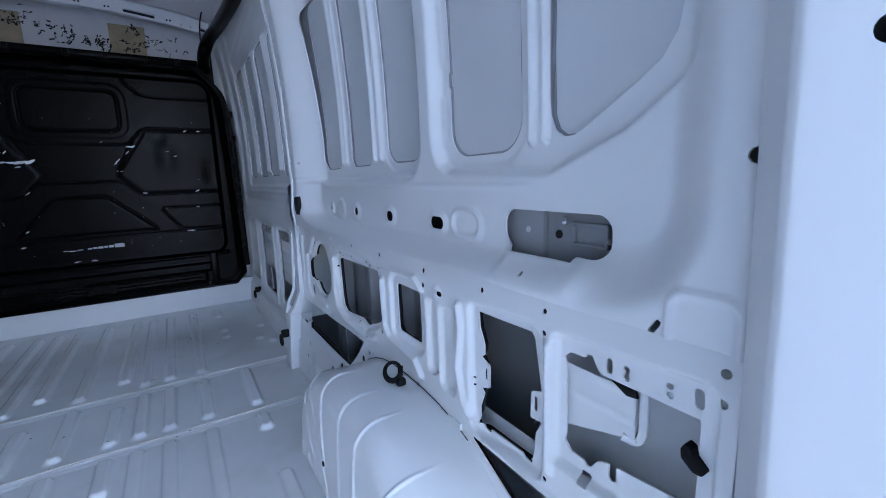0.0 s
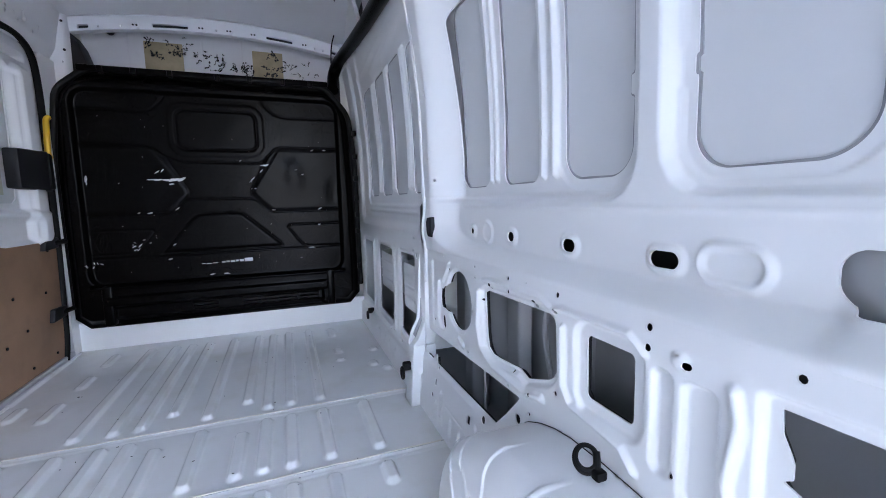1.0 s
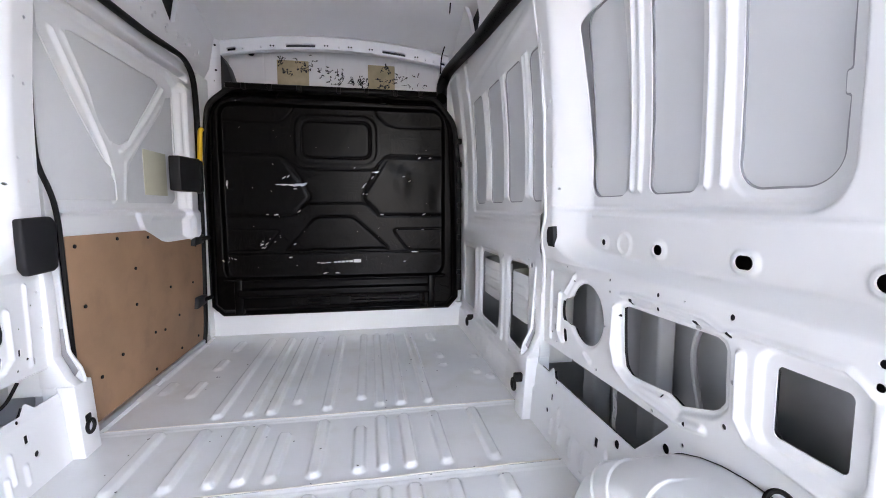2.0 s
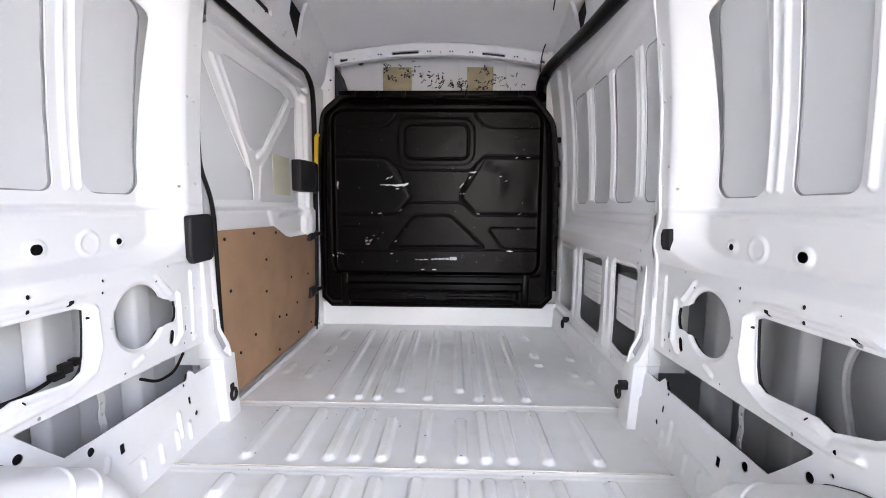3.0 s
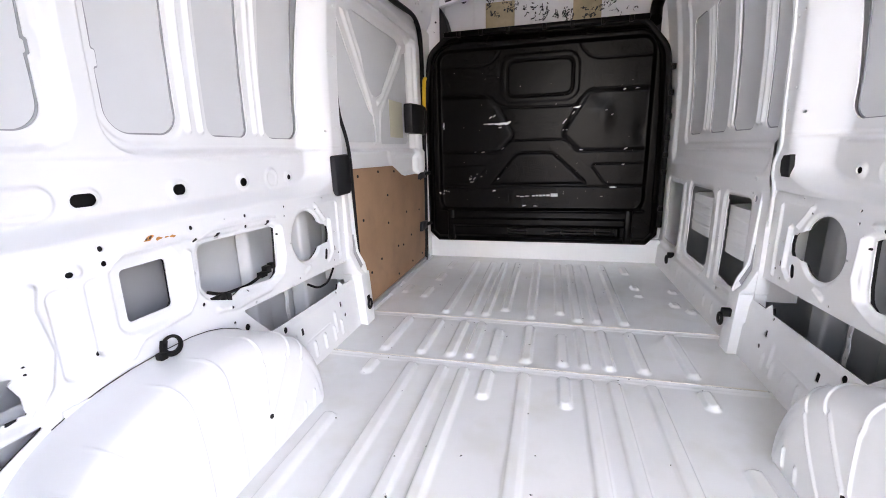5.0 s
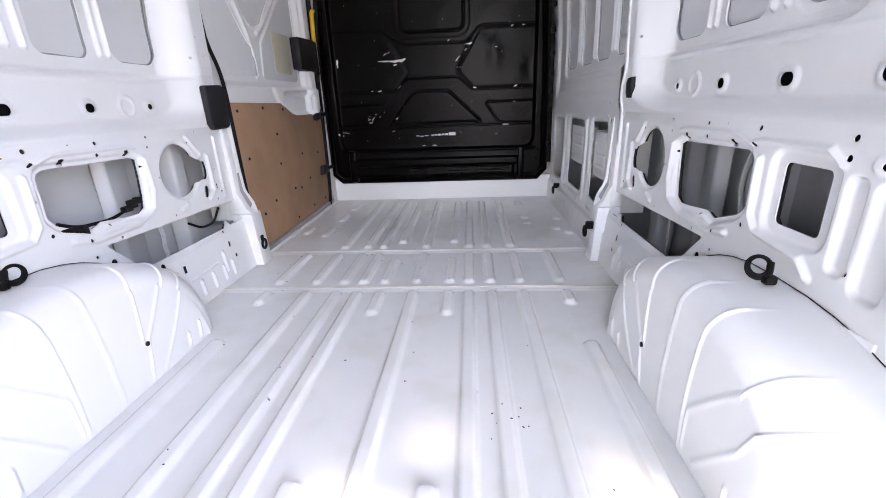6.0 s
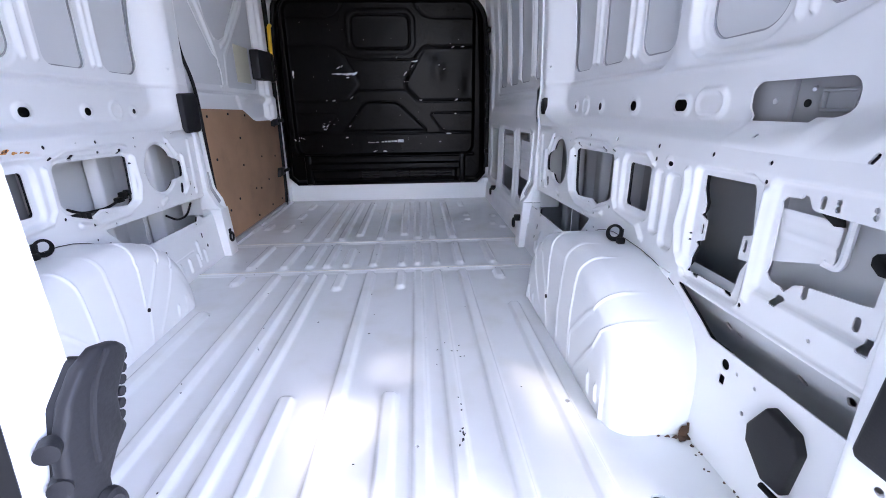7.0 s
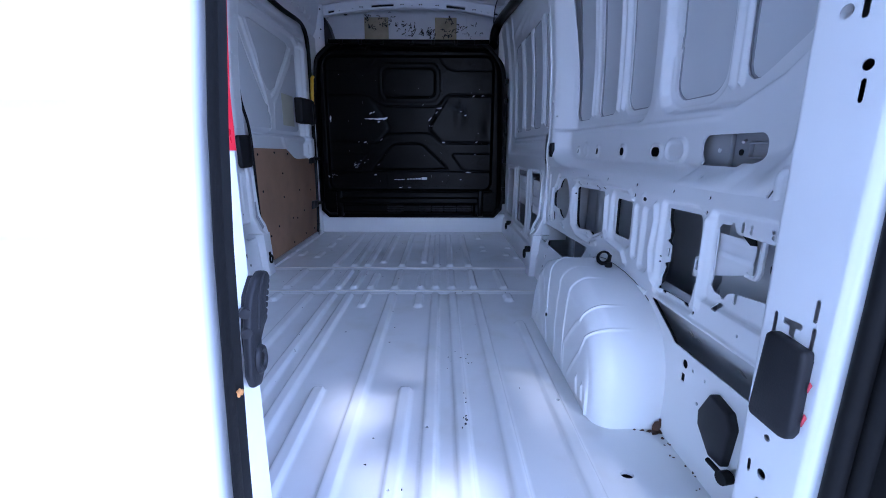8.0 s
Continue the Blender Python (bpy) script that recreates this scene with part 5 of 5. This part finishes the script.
def wheel_arch(s):
    n, m, inner, r = 420, 58, 0.6, 0.054
    verts, faces = [], []
    curve = np.array([arch_curve(k / (n - 1)) for k in range(n)])
    step = np.hypot(*np.diff(curve, axis=0).T)
    length = np.concatenate([[0], np.cumsum(step)])
    way = np.gradient(curve, axis=0)
    way = way / np.maximum(np.hypot(way[:, 0], way[:, 1]), 1e-9)[:, None]
    ny, nz = way[:, 1], -way[:, 0]
    flip_n = np.where(nz < 0, -1, 1)
    ny, nz = ny * flip_n, nz * flip_n
    Y, Z = curve[:, 0], curve[:, 1]
    cy, cz = Y - ny * r, np.maximum(0, Z - nz * r)

    def relief(y, z, at, top):
        h = 0.0 * y
        for c, (y_top, pts) in enumerate(RIBS):
            k = int(np.argmin(np.abs(Y - y_top)))
            amount, soft = (0.005, 0.0065) if c < 5 else (0.0042, 0.008)
            if top:
                d = np.abs(at - length[k]) - 0.002
            else:
                d = path_d(y, z, [(cy[k], cz[k])] + list(pts), 0.002)
            h = np.maximum(h, amount * raised(d, soft))
        if not top:
            for a, z0, z1 in DASHES:
                h = np.maximum(h, 0.005 * raised(line_d(y, z, a, z0, a, z1, 0.004), 0.009))
        return h

    P = np.zeros((n, m, 3))
    edge = relief(cy, cz, length, True)
    for j in range(m):
        if j < 10:
            x = 0.779 - (0.779 - inner - r) * j / 10
            h = 0.6 * edge * float(1 - smooth(np.array((x - 0.66) / 0.05)))
            P[:, j] = np.stack([x + 0 * Y, Y + ny * h, Z + nz * h], 1)
        elif j < 22:
            f = (j - 10) / 11 * math.pi / 2
            a, b = math.sin(f), math.cos(f)
            P[:, j] = np.stack([inner + r - (r + edge) * a, Y - ny * (r - (r + edge) * b), Z - nz * (r - (r + edge) * b)], 1)
        else:
            g = (j - 21) / (m - 22)
            y, z = cy + (cy - 0.945) * -0.02 * g, cz * (1 - g)
            h = relief(y, z, length, False)
            P[:, j] = np.stack([inner - 0.006 * math.sin(g * 3) - h, y, z], 1)
    P[:, :, 0] *= s
    P[:, :, 2] = np.maximum(P[:, :, 2], -0.002)
    verts = P.reshape(-1, 3).tolist()
    for k in range(n - 1):
        for j in range(m - 1):
            f = [k * m + j, (k + 1) * m + j, (k + 1) * m + j + 1, k * m + j + 1]
            faces.append(f if s > 0 else f[::-1])
    me = bpy.data.meshes.new("arch_shell")
    me.from_pydata(verts, [], faces)
    me.update()
    arch = thing("wheel_arch", "white painted steel wheel arch with pressed ribs", "wheel arch", group="wheel arches", at=(0, 0, 0))
    finish("arch_shell", me, PAINT, arch)
    part("wall_flange", block(min(s * 0.769, s * 0.777), max(s * 0.769, s * 0.777), 0.7, 1.04, 0.2, 0.306, 0.002), PAINT, arch)
    part("weld_line", rod([(s * 0.771, y, z + 0.003) for y, z in (arch_curve(0.24 + 0.045 * k) for k in range(11))], 0.001, 6), TRIM, arch)
    part("plug", disc((s * 0.598, 1.012, 0.11), (1, 0, 0), 0.006, 0.014), RUBBER, arch)
    return arch


arch_right, arch_left = wheel_arch(1), wheel_arch(-1)

# ---- rear door, closed leaf ----
rear_door = thing("rear_door", "closed white rear van door leaf with black seal and red reflector", "door", at=(0.004, 0, 0))
X0 = 0.033
YE = lambda z: float(np.interp(z, [-0.1, 0.3, 0.4, 0.52, 0.59, 0.69, 0.78, 0.9, 1.3, 1.85], [-0.07, -0.063, -0.058, -0.048, -0.042, -0.028, -0.01, 0.012, 0.06, 0.11]))


def proud(z):
    """Raised moulding across the outside of the leaf."""
    return 0.012 * float(smooth(np.array((0.052 - abs(z - 0.655)) / 0.012)))


def lofted(offsets, zs):
    """Sections (x, y beyond the door's outer edge) drawn up the edge's curve."""
    bm = bmesh.new()
    rings = [[bm.verts.new((X0 + x, (YE(z) + dy - (proud(z) if x < -0.04 and dy < 0 else 0)) if dy < 0.06 else max(dy - 0.026, YE(z) + 0.05), z)) for x, dy in offsets] for z in zs]
    n = len(offsets)
    for a, b in zip(rings, rings[1:]):
        for k in range(n):
            bm.faces.new((a[k], a[(k + 1) % n], b[(k + 1) % n], b[k]))
    bm.faces.new(rings[0])
    bm.faces.new(rings[-1][::-1])
    return bm


ZS = [-0.096 + 0.04 * k for k in range(17)] + [0.59, 0.597, 0.604, 0.612, 0.62, 0.65, 0.69, 0.698, 0.706, 0.713, 0.72] + [0.744 + 0.04 * k for k in range(28)]
part("outer_panel", lofted([(-0.004, 0.012), (-0.008, 0.002), (-0.02, -0.006), (-0.032, -0.009), (-0.048, -0.012), (-0.3, -0.022), (-0.78, -0.012), (-0.79, 0.04), (-0.03, 0.04), (-0.004, 0.03)], ZS), GLOSS, rear_door)
part("edge_seal", lofted([(-0.006, 0.03), (0.003, 0.008), (0.0065, 0.002), (0.008, 0.006), (0.0075, 0.018), (0.003, 0.022), (0.006, 0.027), (0.008, 0.032), (0.003, 0.037), (-0.006, 0.038)], ZS), RUBBER, rear_door, "thick black rubber edge seal")
part("inner_edge", lofted([(-0.03, 0.03), (-0.006, 0.036), (-0.003, 0.042), (-0.004, 0.061), (-0.01, 0.067), (-0.03, 0.07), (-0.2, 0.075), (-0.77, 0.075), (-0.77, 0.04)], ZS), PAINT, rear_door)
bm = bmesh.new()
zs = [0.67, 0.673, 0.72, 0.78, 0.84, 0.845]
rows = [[bm.verts.new((X0 - 0.0025 + dx, y, z)) for dx, y in ((0.0, YE(z) + 0.044), (0.002, YE(z) + 0.044), (0.002, max(0.031, YE(z) + 0.05)), (0.0, max(0.031, YE(z) + 0.05)))] for z in zs]
for a, b in zip(rows, rows[1:]):
    for k in range(4):
        bm.faces.new((a[k], a[(k + 1) % 4], b[(k + 1) % 4], b[k]))
bm.faces.new(rows[0]), bm.faces.new(rows[-1][::-1])
part("reflector", bm, RED, rear_door, "red reflective strip")
handle = part("pull_handle", prism([(0.041, 0.553), (0.054, 0.549), (0.06, 0.542), (0.056, 0.535), (0.045, 0.522), (0.043, 0.508), (0.046, 0.502), (0.035, 0.495), (0.026, 0.486), (0.025, 0.476), (0.028, 0.465), (0.027, 0.452), (0.016, 0.441), (0.002, 0.445), (-0.004, 0.459), (0.0, 0.49), (0.006, 0.519), (0.016, 0.538), (0.028, 0.549)], "x", 0.033, 0.041, 0.003, 3), TRIM, rear_door, "dark grey ribbed latch handle")
part("neck", prism([(0.034, 0.55), (0.046, 0.545), (0.036, 0.515), (0.024, 0.49), (0.022, 0.455), (0.008, 0.455), (0.006, 0.5), (0.016, 0.535)], "x", 0.02, 0.034, 0.002), TRIM, handle)
for k in range(6):
    y, z = 0.0555 - k * 0.0024, 0.538 - k * 0.0058
    part("grip_tooth", rod([(0.031, y, z), (0.04, y, z)], 0.0028, 8), TRIM, handle)
part("grip_rib", rod(bend([(0.0415, 0.044, 0.549), (0.0415, 0.03, 0.538), (0.0415, 0.022, 0.515), (0.0415, 0.02, 0.5)], 0.01), 0.0016, 6), TRIM, handle)
ring_a = [(0.041, 0.0165 + 0.008 * math.cos(a), 0.469 + 0.011 * math.sin(a)) for a in np.linspace(0, 2 * math.pi, 21)[:-1]]
part("boss", rod(ring_a, 0.0042, 8, closed=True), TRIM, handle)
part("boss_hole", disc((0.0415, 0.0165, 0.469), (1, 0, 0), 0.0065, 0.003, 20), RUBBER, handle)
for z in (0.522, 0.502):
    part("screw", disc((0.036, 0.005, z), (0.5, -1, 0), 0.005, 0.008, 16), TRIM, handle)
part("chip", splat([((X0 + 0.0085, -0.032, 0.462), 1.0, 0.4), ((X0 + 0.0085, -0.027, 0.459), 0.6, 0.9)], (1, 0, 0), 0.004, 9), ORANGE, rear_door)

# ---- right rear corner: stop block, seal, hinge boot, plug ----
stop = thing("door_stop_block", "dark grey plastic door stop block on the rear pillar", "stop block", at=(0.7, 0.155, 0.357))
part("block", prism([(0.034, 0.062), (0.026, 0.069), (-0.031, 0.064), (-0.033, 0.05), (-0.035, -0.052), (-0.029, -0.066), (-0.018, -0.069), (0.036, -0.069), (0.041, -0.06)], "x", -0.014, 0.004, 0.005, 3), TRIM, stop)
for px, pz, size in ((-0.001, 0.018, 1.0), (0.001, -0.03, 1.25)):
    part("paint_smear", splat([((px, -0.0365, pz), size, 1.54)], (0, -1, 0), 0.0036, 3, 2.4, 0.5), SMEAR, stop, "red paint smear")
seal_strip = thing("pillar_seal", "black rubber double seal along the rear pillar", "door seal")
part("seal_bulb", rod([(0.725, 0.082, -0.08), (0.725, 0.085, 0.5), (0.72, 0.089, 1.0), (0.68, 0.097, 1.75)], 0.012, 12), RUBBER, seal_strip)
part("seal_lip", rod([(0.742, 0.067, -0.08), (0.742, 0.07, 0.5), (0.737, 0.074, 1.0), (0.697, 0.082, 1.75)], 0.013, 12), RUBBER, seal_strip)
boot = thing("wiring_boot", "black corrugated rubber wiring boot at the rear door hinge", "boot", at=(0.785, 0.035, 0.52))
bm = bmesh.new()
for k in range(9):
    disc((0, 0, -0.05 + k * 0.0125), (0, 0, 1), 0.03 if k % 2 else 0.024, 0.0125, 18, bm=bm)
part("bellows", bm, RUBBER, boot)
part("cover", block(-0.03, 0.1, -0.03, 0.05, -0.6, -0.05, 0.01), TRIM, boot)
plate = tagged(part("hinge_pillar", block(0.74, 0.94, 0.0, 0.08, -0.1, 1.85, 0.01), RUBBER), "dark hinge pillar beside the rear opening", "pillar", kind="structure")
plug = thing("access_cover", "dark grey plastic cover clipped to the lower wall", "cover", at=(0.762, 0.346, 0.144))
part("cover", prism([(0.022, 0.064), (0.05, 0.01), (0.045, -0.02), (0.0, -0.06), (-0.038, -0.055), (-0.045, 0.03), (-0.03, 0.055)], "x", -0.012, 0.01, 0.005, 3), TRIM, plug)
hook = thing("wall_hook", "black rubber strap peg on the lower wall", "peg", at=(0.757, 0.306, 0.092))
part("peg", rod([(-0.012, 0.03, -0.008), (-0.012, -0.015, -0.006)], 0.005, 8), RUBBER, hook)
part("base", disc((-0.01, -0.018, -0.007), (1, 0.2, 0), 0.0125, 0.02, 18), RUBBER, hook)

# ---- tie-down rings ----
ring = thing("tie_down_ring", "black steel tie-down ring folded against the floor edge", "ring", group="tie-down rings", at=(0.69, 1.857, 0.142))
part("bracket", block(-0.01, 0.03, -0.014, 0.014, -0.012, 0.018, 0.006), RUBBER, ring)
part("loop", rod([(-0.012, 0.017 * math.cos(a), -0.022 + 0.02 * math.sin(a)) for a in np.linspace(0, 2 * math.pi, 25)[:-1]], 0.0055, 8, closed=True), RUBBER, ring)
copy_thing(ring, pose(-0.712, 1.857, 0.108, 0, 0, 180))
copy_thing(ring, pose(0.728, 2.767, 0.128))


def cable_ring(s):
    c = thing("cable_loop", "black coiled cable with connector on the wheel arch", "cable", group="cable loops", at=(s * 0.73, 0.872, 0.318))
    for turn, r, high in ((0, 1.0, 0.0), (1, 0.86, 0.003)):
        part("loop", rod([(s * r * (0.0155 * math.cos(a) + 0.006 * math.sin(a)), 0.026 + r * (0.0095 * math.sin(a) - 0.01 * math.cos(a)), 0.026 + high + r * 0.0175 * math.sin(a)) for a in np.linspace(0, 2 * math.pi, 33)[:-1]], 0.0036, 8, closed=True), RUBBER, c)
    part("connector", rod([(s * 0.018, 0.024, 0.036), (s * 0.014, 0.017, 0.024), (s * 0.008, 0.01, 0.012)], 0.0075, 8, squash=0.8), RUBBER, c)
    part("plug", block(s * 0.008 - 0.01, s * 0.008 + 0.01, -0.004, 0.014, 0.002, 0.018, 0.004), RUBBER, c)
    return c


cable_ring(1), cable_ring(-1)

# ---- wiring ----
tagged(part("cable_trunking", rod(bend([(0.7, 1.8, 1.52), (0.7, 2.1, 1.547), (0.7, 2.43, 1.57), (0.69, 2.86, 1.612), (0.655, 3.09, 1.6), (0.625, 3.12, 1.52), (0.615, 3.06, 1.43)], 0.1, 8), 0.044, 12, squash=0.75), PLASTIC), "thick black cable trunking along the roof edge", "cable")
wire = tagged(part("roof_wire", rod(bend([(0.62, 3.13, 1.6), (0.625, 3.13, 1.7), (0.645, 3.1, 1.77), (0.66, 3.0, 1.79), (0.63, 2.9, 1.8), (0.6, 2.7, 1.825)], 0.06), 0.004, 6), RUBBER), "thin black wire hanging at the roof corner", "cable")
loom = thing("wiring_loom", "black wiring loom with connectors in the wall opening", "cable", at=(-0.789, 1.215, 0.366))
part("wire", rod(bend([(0.0, -0.14, 0.035), (0.0, -0.09, 0.012), (-0.005, 0.02, 0.004), (0.0, 0.08, 0.02), (-0.01, 0.13, 0.035)], 0.03), 0.0045, 8), RUBBER, loom)
for y, z, a, b in ((-0.125, 0.012, 0.018, 0.008), (-0.1, 0.008, 0.012, 0.011), (-0.078, 0.0, 0.009, 0.014), (0.075, 0.02, 0.014, 0.008), (0.098, 0.03, 0.012, 0.012), (0.122, 0.036, 0.009, 0.009)):
    part("connector", block(-0.01, 0.01, y - a, y + a, z - b, z + b, 0.003), RUBBER, loom)
part("clip", rod([(0.0, -0.085, 0.01), (0.004, -0.085, -0.02)], 0.008, 8), RUBBER, loom)
tagged(part("sill_wire", rod(bend([(-0.8, 1.74, 0.28), (-0.805, 1.7, 0.23), (-0.805, 1.62, 0.23), (-0.81, 1.56, 0.265)], 0.03), 0.0045, 8), RUBBER), "black wire sagging inside the wall slot", "cable")
tagged(part("lock_actuator", prism([(0.31, 0.481), (0.306, 0.488), (0.299, 0.485), (0.298, 0.478), (0.285, 0.466), (0.288, 0.461), (0.297, 0.461), (0.309, 0.471)], "x", 0.775, 0.79, 0.002), RUBBER), "black plastic clip in the rear wall opening", "clip")
tagged(part("catch_arm", prism([(0.408, 0.518), (0.38, 0.502), (0.366, 0.504), (0.37, 0.518)], "x", 0.788, 0.792, 0.001), RUBBER), "black foam strip behind the rear wall opening", "foam strip")

# ---- marks: rust, specks ----
rust = part("rust_spot", splat([((0.77, 0.539, 0.004), 1.2, 0.4), ((0.76, 0.529, 0.003), 1.1, 0.2), ((0.748, 0.524, 0.003), 0.9, 0.1), ((0.733, 0.529, 0.003), 0.5, 0.1), ((0.718, 0.532, 0.003), 0.35, 0.1), ((0.7, 0.534, 0.003), 0.25, 0.1), ((0.753, 0.502, 0.003), 0.4, 1.0), ((0.771, 0.466, 0.003), 0.4, 1.2), ((0.77, 0.437, 0.003), 0.35, 1.2), ((0.766, 0.449, 0.003), 0.3, 0.3), ((0.763, 0.393, 0.003), 0.3, 1.2), ((0.758, 0.479, 0.003), 0.25, 0.7)] + [((0.752 + 0.012 * math.sin(k * 5.3), 0.3 + 0.019 * k + 0.008 * math.sin(k * 3.7), 0.003), 0.07 + 0.1 * abs(math.sin(k * 2.9)), k * 1.3) for k in range(11)], (0, 0, 1), 0.011, 8, 1.3, 0.5), RUST, floor)
part("rust_spot", splat([((0.754, 0.532, 0.01), 0.9, 1.5), ((0.762, 0.533, 0.022), 0.6, 1.5), ((0.768, 0.534, 0.036), 0.35, 1.5)], (-0.2, -1, 0.2), 0.012, 5, 1.4, 0.5), RUST, floor)
part("rust_spot", splat([((-0.7117, 1.9, 0.003), 0.6, 0.3), ((-0.7264, 1.89, 0.003), 0.5, 1.0), ((0.7166, 1.86, 0.003), 0.7, 0.3), ((0.7234, 1.835, 0.003), 0.6, 1.2), ((0.7098, 1.875, 0.003), 0.4, 0.6)], (0, 0, 1), 0.008, 15, 1.4, 0.5), RUST, floor)
part("rust_spot", splat([((-0.771, 0.925, 0.576), 1.2, 0.2), ((-0.771, 0.95, 0.571), 0.8, 0.1), ((-0.771, 0.985, 0.569), 0.7, 0.1), ((-0.771, 0.97, 0.571), 0.5, 0.1)], (1, 0, 0), 0.0055, 6, 1.8, 0.5), ORANGE, wall_left)
part("rust_spot", splat([((-0.7705, 0.928, 0.577), 0.8, 0.5), ((-0.7705, 0.92, 0.575), 0.5, 0.5)], (1, 0, 0), 0.0045, 6, 1.6, 0.5), RUST, wall_left)
rnd = random.Random(21)
specks = [((0.288 + rnd.gauss(0, 0.005), 0.541 + rnd.gauss(0, 0.07), 0.001), 0.3 + 0.6 * rnd.random(), 1.57 + rnd.gauss(0, 0.4)) for k in range(10)]
specks += [((0.287 + rnd.gauss(0, 0.02), 0.9 + rnd.gauss(0, 0.03), 0.001), 0.5, rnd.random() * 3) for k in range(8)]
specks += [((rnd.uniform(-0.6, 0.6), rnd.uniform(0.3, 2.9), 0.001), 0.35 + 0.4 * rnd.random(), rnd.random() * 3) for k in range(70)]
specks = [((x, y, float(floor_height(np.array(x), np.array(y))) + 0.0004), s, a) for (x, y, z), s, a in specks]
tagged(part("dirt_specks", splat(specks, (0, 0, 1), 0.0032, 3, 1.6, 0.6), GLUE, floor), kind="stuff")

# ---- full size ----
for me in bpy.data.meshes:
    me.transform(Matrix.Scale(SIZE, 4))
for ob in scene.objects:
    if ob.type in ("MESH", "EMPTY"):
        ob.location = ob.location * SIZE
